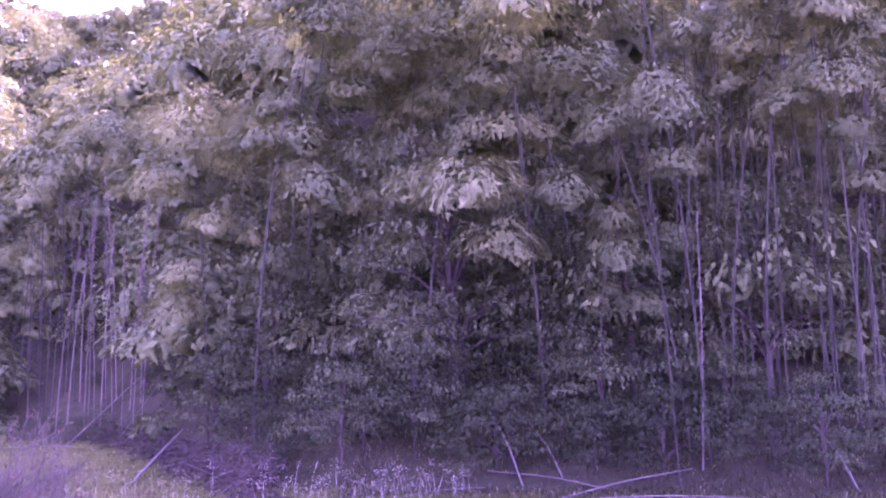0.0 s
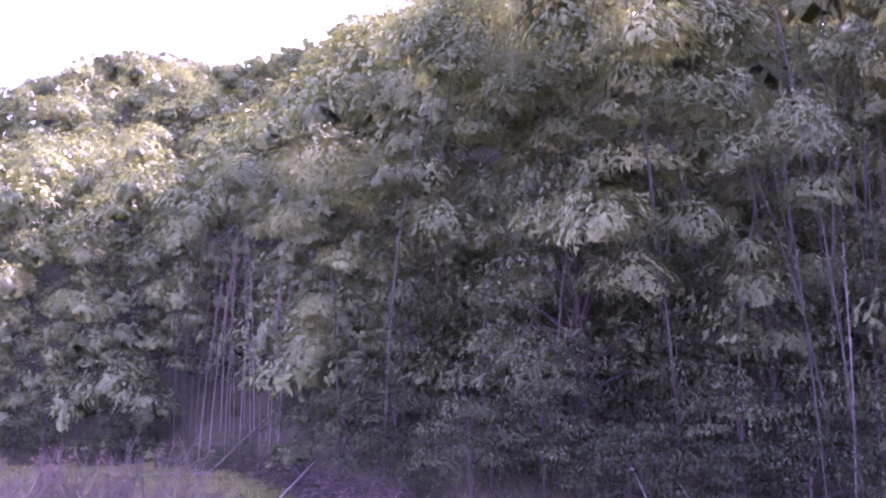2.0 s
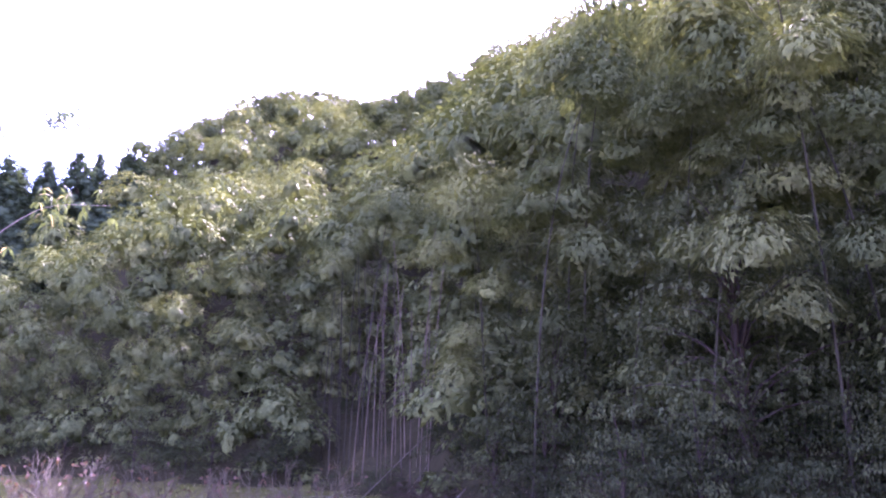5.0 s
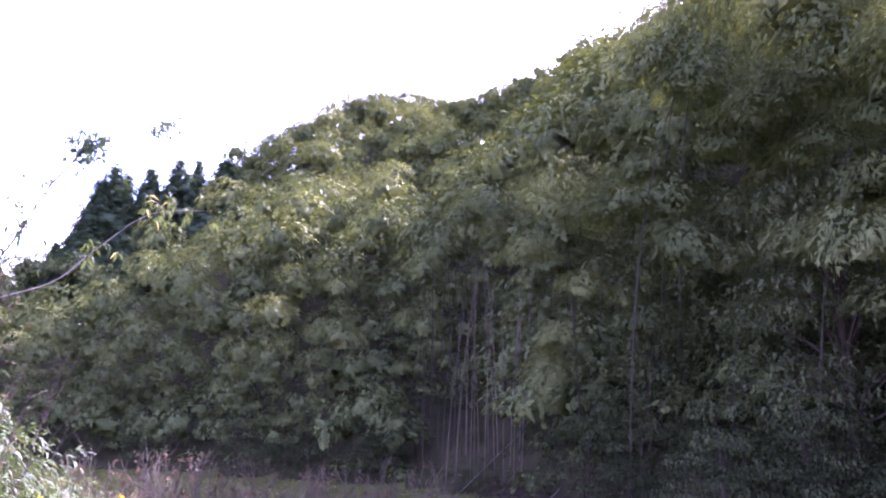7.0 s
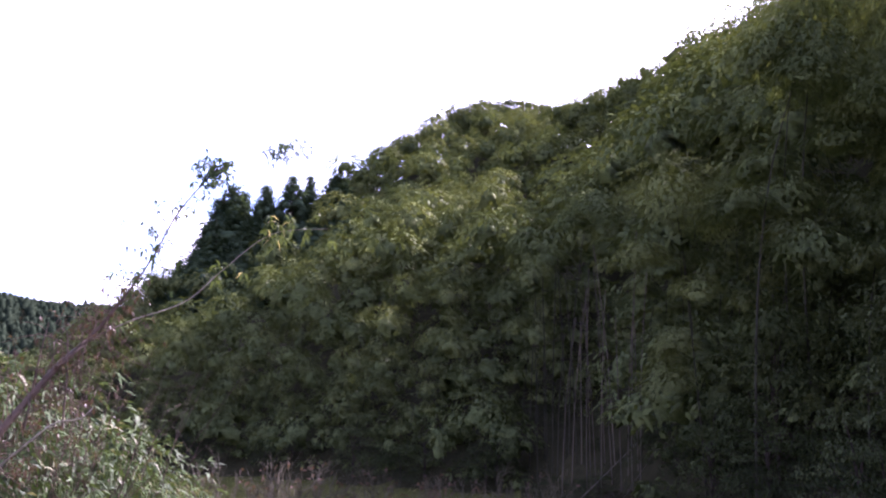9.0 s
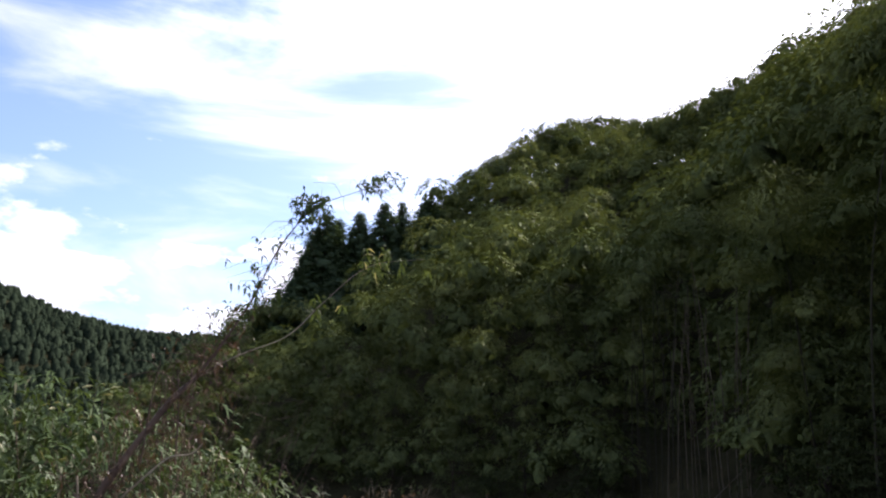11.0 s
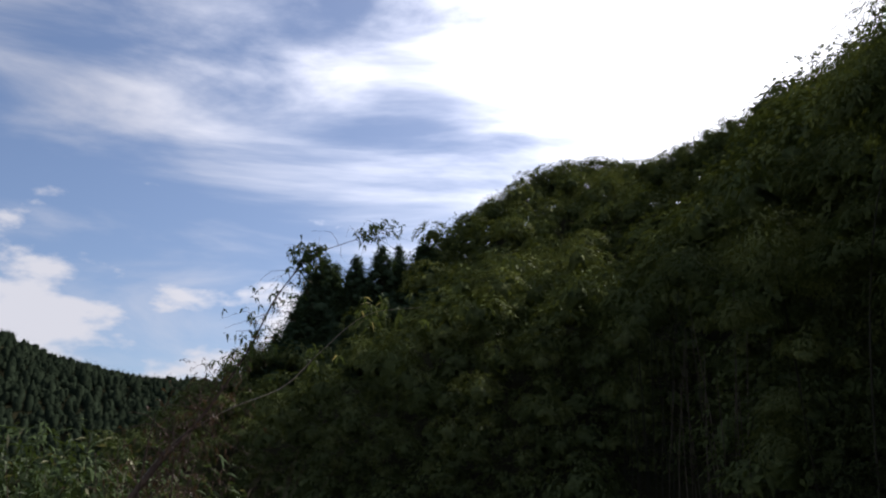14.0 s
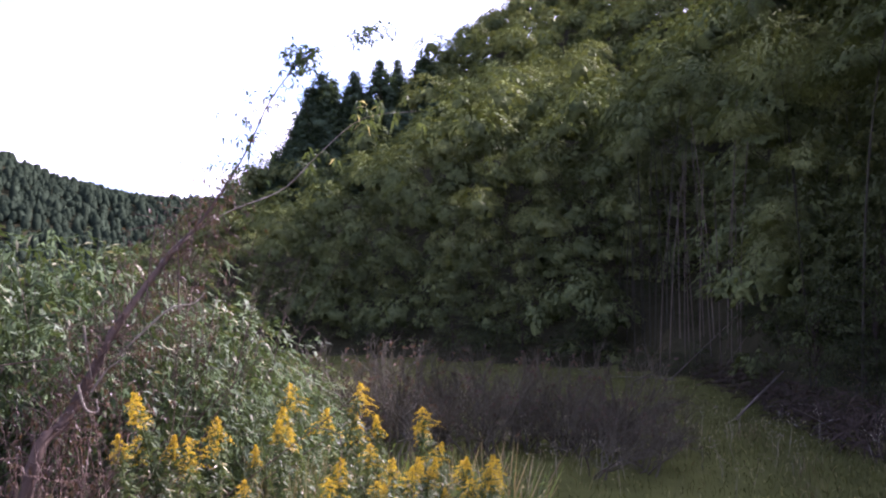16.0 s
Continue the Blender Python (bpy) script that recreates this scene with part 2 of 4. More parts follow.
def tube(points, radii, sides=6):
    """A tapered tube along points: vertices and four-cornered faces."""
    points = np.asarray(points, float)
    radii = np.broadcast_to(radii, len(points))
    tang = unit(np.gradient(points, axis=0))
    ref = np.where(np.abs(tang[:, 2:3]) > 0.9, np.array([[1.0, 0, 0]]), np.array([[0, 0, 1.0]]))
    a = unit(np.cross(tang, ref))
    b = np.cross(tang, a)
    ang = np.arange(sides) * 2 * math.pi / sides
    ring = points[:, None] + radii[:, None, None] * (np.cos(ang)[None, :, None] * a[:, None] + np.sin(ang)[None, :, None] * b[:, None])
    k = np.arange(len(points) - 1)[:, None] * sides
    j = np.arange(sides)[None, :]
    j2 = (j + 1) % sides
    faces = np.stack([k + j, k + j2, k + sides + j2, k + sides + j], -1).reshape(-1, 4)
    return ring.reshape(-1, 3), faces


def join(pieces):
    """Several (vertices, faces) as one."""
    vs, fs, n = [], [], 0
    for v, f in pieces:
        vs.append(v)
        fs.append(f + n)
        n += len(v)
    return np.concatenate(vs), np.concatenate(fs)


def curve(points, n):
    """n places along a smooth line through the points."""
    p = np.asarray(points, float)
    p = np.vstack([2 * p[0] - p[1], p, 2 * p[-1] - p[-2]])
    out = []
    for s in np.linspace(0, len(p) - 3 - 1e-6, n):
        i = int(s)
        u = s - i
        a, b, c, d = p[i:i + 4]
        out.append(0.5 * (2 * b + (c - a) * u + (2 * a - 5 * b + 4 * c - d) * u * u + (3 * b - a - 3 * c + d) * u ** 3))
    return np.array(out)


FINE = ("twigwork", "stalkwork", "branchwork", "stemwork", "bloom")


def part(name, mesh, parent, label=""):
    ob = new(name, mesh)
    ob.parent = parent
    if label:
        ob["label"] = label
    if name in FINE:
        tagged(ob, kind="stuff")
    return ob


def thing(name, label, category, group="", at=(0, 0, 0)):
    ob = new(name)
    ob.empty_display_size = 0.3
    ob.location = at
    return tagged(ob, label, category, group)


def way(az, el):
    a, e = radians(az), radians(el)
    return np.array([-math.sin(a) * math.cos(e), math.cos(a) * math.cos(e), math.sin(e)])


def spot(az, el, r):
    """The place seen from the bank at that bearing and height angle, r metres off on the plan."""
    w = way(az, el)
    return np.array([0, 0, EYE]) + w * (r / math.hypot(w[0], w[1]))


# ---- the land ----
RIDGE_AZ = [-70, -28, -10, 0, 7.5, 10.5, 13, 15, 17, 20, 22, 25, 28, 30, 32.4, 34.5, 36.2, 38, 40, 44, 47, 50, 52.8, 55, 58, 64]
RIDGE_EL = [28.0, 31.0, 30.0, 28.6, 27.8, 27.7, 26.8, 26.0, 25.1, 24.0, 23.1, 23.0, 23.4, 23.45, 22.85, 21.95, 20.85, 19.55, 17.5, 14.0, 12.3, 10.8, 9.0, 7.4, 5.0, 2.0]
RIDGE_R_AZ = [-70, -10, 0, 8, 14, 20, 27, 36, 42, 50, 56, 64]
RIDGE_R = [70, 72, 78, 95, 120, 155, 200, 190, 165, 150, 140, 130]
FOOT_AZ = [-70, -10, 6, 14, 18, 22, 27, 35, 45, 52, 58, 64]
FOOT_R = [17, 18, 19, 23, 30, 40, 46, 52, 62, 72, 82, 95]
CANOPY = 9.0


def foot(az):
    return np.interp(az, FOOT_AZ, FOOT_R)


def ridge_r(az):
    return np.interp(az, RIDGE_R_AZ, RIDGE_R)


def land(x, y):
    """The height of the ground."""
    x, y = np.asarray(x, float), np.asarray(y, float)
    r = np.hypot(x, y)
    az = np.degrees(np.arctan2(-x, y))
    r0, r1 = foot(az), ridge_r(az)
    top = np.maximum(r1 * np.tan(np.radians(np.interp(az, RIDGE_AZ, RIDGE_EL))) + EYE - CANOPY, 0)
    top = top * np.clip((68 - az) / 8, 0, 1) * np.clip((az + 110) / 40, 0, 1)
    u = (r - r0) / (r1 - r0)
    up = np.clip(u, 0, 1)
    h = top * (0.25 * up ** 2 + 0.75 * up) * np.where(u > 1, np.clip(1 - (u - 1) * 0.9, 0, 1), 1)
    far = np.interp(az, [44, 54, 58.5, 61, 63.7, 66, 69, 80, 120, 150], [7.8, 7.6, 7.8, 8.0, 8.5, 9.4, 10.4, 12, 9, 0])
    v = np.clip((r - 330) / 290, 0, 1)
    h = np.maximum(h, 620 * np.tan(np.radians(far)) * v * v * (3 - 2 * v) * (az > 38) * np.clip((az - 38) / 6, 0, 1))
    bank = 0.9 * (1 - np.clip((r - 6.0) / 4.5, 0, 1) ** 2 * (3 - 2 * np.clip((r - 6.0) / 4.5, 0, 1)))
    bump = np.sin(x * 0.31 + 1.3) * np.cos(y * 0.27) * 0.10 + np.sin(x * 0.9) * np.sin(y * 0.8 + 2) * 0.04
    big = (np.sin(x * 0.055 + 0.7) * np.cos(y * 0.06 + 0.4) * 1.8) * np.clip((r - r0) / 25, 0, 1) * (h > 0.5)
    return h + bank + bump * np.clip(r / 4, 0, 1) + big


def make_ground():
    az = np.radians(np.concatenate([np.arange(-80, 120, 0.75), np.arange(120, 280, 4.0)]))
    rr = np.concatenate([[0.01], np.geomspace(0.6, 260, 90), np.geomspace(275, 900, 26), [1400, 2500, 4500]])
    a, r = np.meshgrid(az, rr, indexing="ij")
    x, y = 0.31 - np.sin(a) * r, np.cos(a) * r - 0.42
    v = np.stack([x, y, land(x, y)], -1).reshape(-1, 3)
    n, m = len(az), len(rr)
    i, j = np.meshgrid(np.arange(n), np.arange(m - 1), indexing="ij")
    i2 = (i + 1) % n
    f = np.stack([i * m + j, i2 * m + j, i2 * m + j + 1, i * m + j + 1], -1).reshape(-1, 4)
    f = f[:, ::-1]
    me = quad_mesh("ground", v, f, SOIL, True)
    me.materials.append(GROVE_GROUND)
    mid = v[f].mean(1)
    # faces from a metre before the wood's foot outward take the darker tone
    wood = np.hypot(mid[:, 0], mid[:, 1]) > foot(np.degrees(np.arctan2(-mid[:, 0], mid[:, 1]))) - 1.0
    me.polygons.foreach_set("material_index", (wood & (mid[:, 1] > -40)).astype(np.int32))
    tagged(new("ground", me), "grassy valley floor rising into a wooded hillside", "ground", kind="structure")


make_ground()


# ---- bamboo ----
def plume(at, out, radius, n, leaf_len, leaf_wid, tall=0.85, reach=1.3, low=-0.45, hang=0.5, depth=(1.02, 0.24), bunch=1, loose=0.2, droop=1.0):
    """A drooping dome of leaves, drawn out along out, in sprays of bunch leaves: leaves and their normals."""
    out = np.array([out[0], out[1], 0.0])
    out = out / max(np.linalg.norm(out), 1e-6)
    side = np.array([-out[1], out[0], 0.0])
    m = max(n // bunch, 1)
    n = m * bunch
    cz = rng.uniform(low, 1.0, m)
    a = rng.random(m) * 2 * math.pi
    sz = np.sqrt(1 - cz * cz)
    shell = (depth[0] - depth[1] * rng.random(m) ** 1.5) * (1 + 0.16 * np.sin(a * 3 + at[2] * 5) + 0.10 * np.sin(a * 7 + cz * 6))
    u, v, w = np.cos(a) * sz, np.sin(a) * sz, cz
    p = at + (u * reach * radius * shell)[:, None] * out + (v * radius * shell)[:, None] * side
    p[:, 2] += w * tall * radius * shell - hang * radius * np.clip(u, 0, 1) ** 2
    nor = unit((u / reach)[:, None] * out + v[:, None] * side + (w / tall)[:, None] * np.array([0, 0, 1.0]))
    down = (u * np.clip(w, 0, 1))[:, None] * out + (v * np.clip(w, 0, 1))[:, None] * side
    down[:, 2] -= (sz + 0.25) * droop
    d = unit(unit(down) + rng.normal(0, 0.28, (m, 3)) + nor * (0.12 if bunch == 1 else 0.4))
    if bunch > 1:
        q = np.tile((np.arange(bunch) + 0.5) / bunch, m)[:, None]
        p, d, nor = np.repeat(p, bunch, 0), np.repeat(d, bunch, 0), np.repeat(unit(nor + rng.normal(0, 0.22, (m, 3))), bunch, 0)
        long = leaf_len * 2.4
        p = p + d * q * long - np.array([0, 0, 0.5 * droop]) * q * q * long + rng.normal(0, leaf_len * 0.12, (n, 3))
        d = unit(d + rng.normal(0, 0.40, (n, 3)) - np.array([0, 0, 0.4 * droop]) * q)
    s = unit(np.cross(d, nor + rng.normal(0, loose, (n, 3))))
    ll = (leaf_len * rng.uniform(0.6, 1.35, n))[:, None]
    ww = (leaf_wid * rng.uniform(0.7, 1.25, n))[:, None]
    mid = p + d * ll * 0.45 + nor * ll * 0.06
    tip = p + d * ll - np.array([0, 0, 1.0]) * ll * 0.15
    nor = unit(nor + rng.normal(0, 0.12, (n, 3)))
    return np.stack([p, mid + s * ww / 2, tip, mid - s * ww / 2], 1), np.repeat(nor[:, None], 4, axis=1)


def fronds(at, out, radius, n, leaf_len, leaf_wid, tall=0.85, reach=1.2, hang=0.5, per=5, arms=9, inner=0.3, round_=0.95, depth=0.22, sag=0.1):
    """An umbrella of arching branches hung with leaves, dense within: leaves and their normals."""
    out = np.array([out[0], out[1], 0.0])
    out = out / max(np.linalg.norm(out), 1e-6)
    side = np.array([-out[1], out[0], 0.0])
    turn = (np.arange(arms) + rng.uniform(-0.3, 0.3, arms)) * 2 * math.pi / arms
    big, dip = rng.uniform(0.80, 1.16, arms), rng.uniform(-0.10, 0.25, arms)

    def place(th, ph, k):
        up, lower = np.minimum(th, 1.45), np.maximum(th - 1.45, 0)
        u, v = np.sin(up) * np.cos(ph), np.sin(up) * np.sin(ph)
        w = np.cos(up) - lower * 1.05
        p = at + (u * reach * radius * k)[..., None] * out + (v * radius * k)[..., None] * side
        p[..., 2] += w * tall * radius * k - hang * radius * np.clip(u, 0, 1) ** 2
        return p, unit((u / reach)[..., None] * out + v[..., None] * side + (np.maximum(w, -0.1) / tall)[..., None] * np.array([0, 0, 1.0]))

    # leaves along the ribs
    m = max(n // per, 1)
    arm = rng.integers(0, arms, m)
    phi = turn[arm] + rng.normal(0, 1.9 / arms, m)
    t0 = np.arccos(rng.uniform(0.16, 1.0, m)) + 0.6 * dip[arm] - 0.20
    t1 = t0 + rng.uniform(0.18, 0.36, m)
    shell = (0.25 + 0.75 * big[arm]) * (1.04 - depth * rng.random(m) ** 1.4)
    q = (np.arange(per)[None, :] + rng.uniform(0.1, 0.9, (m, per))) / per
    th = lambda q: np.maximum(t0[:, None] + (t1 - t0)[:, None] * q, 0)
    p, nor = place(th(q), phi[:, None] + 0 * q, shell[:, None] * (1 + 0.10 * q * q))
    p2, _ = place(th(q + 0.08), phi[:, None] + 0 * q, shell[:, None] * (1 + 0.10 * (q + 0.08) ** 2))
    n = m * per
    p, nor, d = p.reshape(n, 3), nor.reshape(n, 3), unit(p2 - p).reshape(n, 3)
    d = unit(d * 0.9 + rng.normal(0, 0.30, (n, 3)) + nor * 0.24 - np.array([0, 0, sag]))
    s = unit(np.cross(d, nor + rng.normal(0, 0.35, (n, 3))))
    ll = (leaf_len * rng.uniform(0.6, 1.35, n))[:, None]
    ww = (leaf_wid * rng.uniform(0.7, 1.25, n))[:, None]
    mid = p + d * ll * 0.42 + nor * ll * 0.05
    tip = p + d * ll - np.array([0, 0, 1.0]) * ll * 0.14
    own = unit(np.cross(s, d))
    own *= np.where((own * nor).sum(1, keepdims=True) < 0, -1.0, 1.0)
    nor = unit(nor * round_ + own * (1.2 - round_))
    leaf = np.stack([p, mid + s * ww / 2, tip, mid - s * ww / 2], 1), np.repeat(nor[:, None], 4, axis=1)

    # the dense shaded leaves within
    m = max(int(n * inner), 6)
    p, nor = place(np.arccos(rng.uniform(-0.05, 1.0, m)), rng.random(m) * 2 * math.pi, rng.uniform(0.50, 0.74, m))
    d = unit(np.cross(nor, rng.normal(0, 1, (m, 3))) + rng.normal(0, 0.35, (m, 3)) - np.array([0, 0, 0.25]))
    s = unit(np.cross(d, nor + rng.normal(0, 0.45, (m, 3))))
    ll, ww = (leaf_len * rng.uniform(1.2, 1.9, m))[:, None], (leaf_wid * rng.uniform(1.5, 2.6, m))[:, None]
    p = p - d * ll / 2
    own = unit(np.cross(s, d))
    own *= np.where((own * nor).sum(1, keepdims=True) < 0, -1.0, 1.0)
    deep = np.stack([p, p + d * ll * 0.5 + s * ww / 2, p + d * ll, p + d * ll * 0.5 - s * ww / 2], 1)
    return np.concatenate([leaf[0], deep]), np.concatenate([leaf[1], np.repeat(unit(nor * 0.9 + own * 0.3)[:, None], 4, axis=1)])


def core(at, out, radius, tall, reach, hang, rows=4, cols=9, fill=0.62, rough=0.0):
    """The dense inner foliage of a plume: a lumpy dome, open below, with a ragged hem."""
    out = np.array([out[0], out[1], 0.0])
    out = out / max(np.linalg.norm(out), 1e-6)
    side = np.array([-out[1], out[0], 0.0])
    th = np.linspace(0.06, 1.95, rows + 1)[:, None] * np.ones((1, cols))
    ph = (np.arange(cols) * 2 * math.pi / cols)[None, :] + 0.25 * np.arange(rows + 1)[:, None]
    a, b = rng.uniform(0, 6, 2)
    lump = 1 + 0.10 * np.sin(3 * ph + a) * np.sin(th) + 0.10 * np.sin(5 * ph + b + 2 * th) * np.sin(th) + 0.06 * np.sin(4 * th + a)
    k = fill * radius * lump * rng.uniform(0.94 - 0.25 * rough, 1.06 + 0.25 * rough, th.shape)
    u, v, w = np.sin(th) * np.cos(ph), np.sin(th) * np.sin(ph), np.cos(th)
    p = at + (u * reach * k)[..., None] * out + (v * k)[..., None] * side
    p[..., 2] += w * tall * k - hang * k * np.clip(u, 0, 1) ** 2
    p[-1, :, 2] -= radius * rng.uniform(-0.1, 0.35, cols)
    nor = (u / reach)[..., None] * out + v[..., None] * side + (w / tall)[..., None] * np.array([0, 0, 1.0])
    nor = unit(nor) + rng.normal(0, 0.55 * rough + 1e-6, nor.shape)
    i, j = np.meshgrid(np.arange(rows), np.arange(cols), indexing="ij")
    j2 = (j + 1) % cols
    faces = np.stack([i * cols + j, (i + 1) * cols + j, (i + 1) * cols + j2, i * cols + j2], -1).reshape(-1, 4)
    return p.reshape(-1, 3), faces, unit(nor).reshape(-1, 3)


def foliage(plumes, cores):
    """Leaves and inner domes as one set of vertices, faces and normals."""
    lv = np.concatenate([q[0] for q in plumes]).reshape(-1, 3)
    ln = np.concatenate([q[1] for q in plumes]).reshape(-1, 3)
    vs, fs, ns, n = [lv], [np.arange(len(lv)).reshape(-1, 4)], [ln], len(lv)
    for v, fc, no in cores:
        vs.append(v)
        fs.append(fc + n)
        ns.append(no)
        n += len(v)
    return np.concatenate(vs), np.concatenate(fs), np.concatenate(ns)


def foliage_mesh(name, made, material):
    me = quad_mesh(name, made[0], made[1], material, True)
    me.normals_split_custom_set_from_vertices(np.asarray(made[2], np.float32))
    return me


def bamboo_shape(height, leaves, leaf_len, leaf_wid, bare=0.45, lean=0.25, spread=1.5, seed=0, sides=5, plumes=7, inner=0.04, per=3, arms=7, loose=0.95, fill=0.34, hang=0.36, sag=0.20):
    """A bamboo whose top arches over towards +X: the culm, and its umbrellas of drooping foliage."""
    global rng
    rng = np.random.default_rng(seed)
    s = np.linspace(0, 1, 12)
    bend = lean * height * (0.25 * s + 0.75 * s ** 3.2)
    droop = height * (s - 1.3 * lean * np.clip(s - 0.72, 0, 1) ** 2)
    line = np.stack([bend, 0.12 * np.sin(s * 5 + seed) * s, droop], 1)
    culm = tube(line, 0.030 * (1 - 0.8 * s) + 0.003, sides)
    got, dense = [], []
    turn = rng.random() * 6
    share = np.array([1.9] + [1.0] * (plumes - 1))
    share = leaves * share / share.sum()
    for k in range(plumes):
        q = k / (plumes - 1)
        sp = 1 - q * (1 - bare) * 0.85
        root = np.array([np.interp(sp, s, line[:, c]) for c in range(3)])
        a = turn + k * 2.4 + rng.normal(0, 0.3)
        away = np.array([math.cos(a) + 0.45, math.sin(a), 0]) if k else np.array([1.0, 0, 0])
        rad = spread * (rng.uniform(0.50, 0.74) * (1.0 - 0.2 * q) if k else 1.10)
        at = root + away * (0.75 * spread * rng.uniform(0.8, 1.15) if k else 0.1 * spread)
        at[2] -= rad * (0.72 if k == 0 else 0.35)
        tall, reach = rng.uniform(0.75, 1.0), rng.uniform(1.0, 1.4)
        got.append(fronds(at, away, rad, int(share[k]), leaf_len, leaf_wid, tall, reach, hang, per, arms + int(rng.integers(-1, 3)), inner, loose, 0.22 if loose > 0.8 else 0.34, sag))
        if fill:
            dense.append(core(at, away, rad, tall, reach, hang, 4, 10, fill, 1.0))
    return culm, foliage(got, dense)


def bamboo_thing(i, height, leaves, ll, lw, bare, lean, spread, mat, plumes, inner=0.3, loose=0.75, fill=0):
    culm, crown = bamboo_shape(height, leaves, ll, lw, bare, lean, spread, 30 + i, 6, plumes, inner, 5, 10, loose, fill, 0.42, 0.5 if loose < 0.8 else 0.3)
    ob = thing("bamboo", "tall green bamboo with an arching feathery plume on the hillside", "bamboo", "bamboo grove on the hillside")
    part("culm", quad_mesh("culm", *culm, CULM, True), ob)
    part("crown", foliage_mesh("crown", crown, mat), ob, "drooping plume of small green leaves")
    return ob


# high crowns on bare culms, full crowns for the near slope, lower ones for the foot of the wood
HIGH = [bamboo_thing(0, 12.0, 6200, 0.15, 0.032, 0.60, 0.14, 1.4, BAMBOO_LEAF, 4), bamboo_thing(1, 13.0, 6200, 0.15, 0.032, 0.58, 0.22, 1.5, BAMBOO_LEAF, 4),
        bamboo_thing(2, 12.5, 6200, 0.15, 0.032, 0.64, 0.28, 1.55, BAMBOO_LEAF_PALE, 4)]
NEAR = [bamboo_thing(3, 11.5, 7400, 0.15, 0.032, 0.30, 0.18, 1.5, BAMBOO_LEAF, 6), bamboo_thing(4, 12.0, 7400, 0.15, 0.032, 0.28, 0.26, 1.6, BAMBOO_LEAF_PALE, 6),
        bamboo_thing(5, 11.0, 7400, 0.15, 0.032, 0.28, 0.32, 1.6, BAMBOO_LEAF, 6)]
MID = [bamboo_thing(6, 11.0, 3600, 0.19, 0.058, 0.20, 0.22, 1.7, BAMBOO_LEAF, 6, 0.10, 0.95, 0.34), bamboo_thing(7, 12.0, 3600, 0.19, 0.058, 0.20, 0.30, 1.8, BAMBOO_LEAF_PALE, 6, 0.10, 0.95, 0.34),
       bamboo_thing(8, 11.5, 3600, 0.19, 0.058, 0.24, 0.16, 1.65, BAMBOO_LEAF, 6, 0.10, 0.95, 0.34)]
FAR = [bamboo_shape(11.0, 1300, 0.36, 0.155, 0.45, 0.20 + 0.06 * (i % 3), 1.9 + 0.28 * (i % 4), 60 + i, 3, 3) for i in range(9)]
LOW = [bamboo_shape(9.5, 1400, 0.27, 0.115, 0.08, 0.22 + 0.06 * (i % 3), 1.6, 80 + i, 3, 5) for i in range(5)]
DISTANT = [bamboo_shape(11.0, 940, 0.44, 0.185, 0.45, 0.20 + 0.06 * (i % 3), 1.9 + 0.28 * (i % 3), 90 + i, 3, 3) for i in range(7)]
HIDDEN = [bamboo_shape(11.0, 180, 0.8, 0.3, 0.30, 0.22, 2.1, 99, 3, 4, fill=0.55)]
UNDER = [bamboo_shape(3.4, 440, 0.23, 0.09, 0.05, 0.25, 1.35, 120 + i, 3, 3) for i in range(4)]
used = set()


def stand(ob, m, size):
    """Puts the built thing itself, or from its second use a copy of it, at the pose m in that size."""
    if ob.name in used:
        ob = copy_thing(ob, m)
    else:
        used.add(ob.name)
        ob.matrix_basis = m
    ob.scale = size
    return ob


def plant(kinds, x, y, size=1.0, turn=None, z=None):
    """Stands one bamboo on the slope, leaning downhill."""
    i = int(rng.integers(0, len(kinds)))
    az = math.degrees(math.atan2(-x, y))
    yaw = (az - 90 + 25 + rng.normal(0, 40)) if turn is None else turn
    return stand(kinds[i], pose(x, y, float(land(x, y)) - 0.1 if z is None else z, 0, 0, yaw), (size, size, size))


def plant_top(kinds, az, el, r, turn=None):
    """A bamboo whose top shows at that bearing and height angle."""
    p = spot(az, el, r)
    g = float(land(p[0], p[1]))
    return plant(kinds, p[0], p[1], (p[2] - g) / 11.4, turn)


# the plumes that stand out
for az, el, r in ((22.0, 8.8, 46), (-11.5, 13.4, 26), (-23.0, 12.8, 24), (45.3, 3.1, 84), (39.5, 2.4, 80), (35.6, 5.4, 75), (49.2, 6.1, 95), (13.0, 15.0, 45), (34.0, 6.0, 72)):
    plant_top(HIGH if r < 50 else MID, az, el, r)


def bare_front(az):
    """Where the culms of the grove stand open to the meadow."""
    return (18.5 < az < 26.5) or (-30 < az < -15)


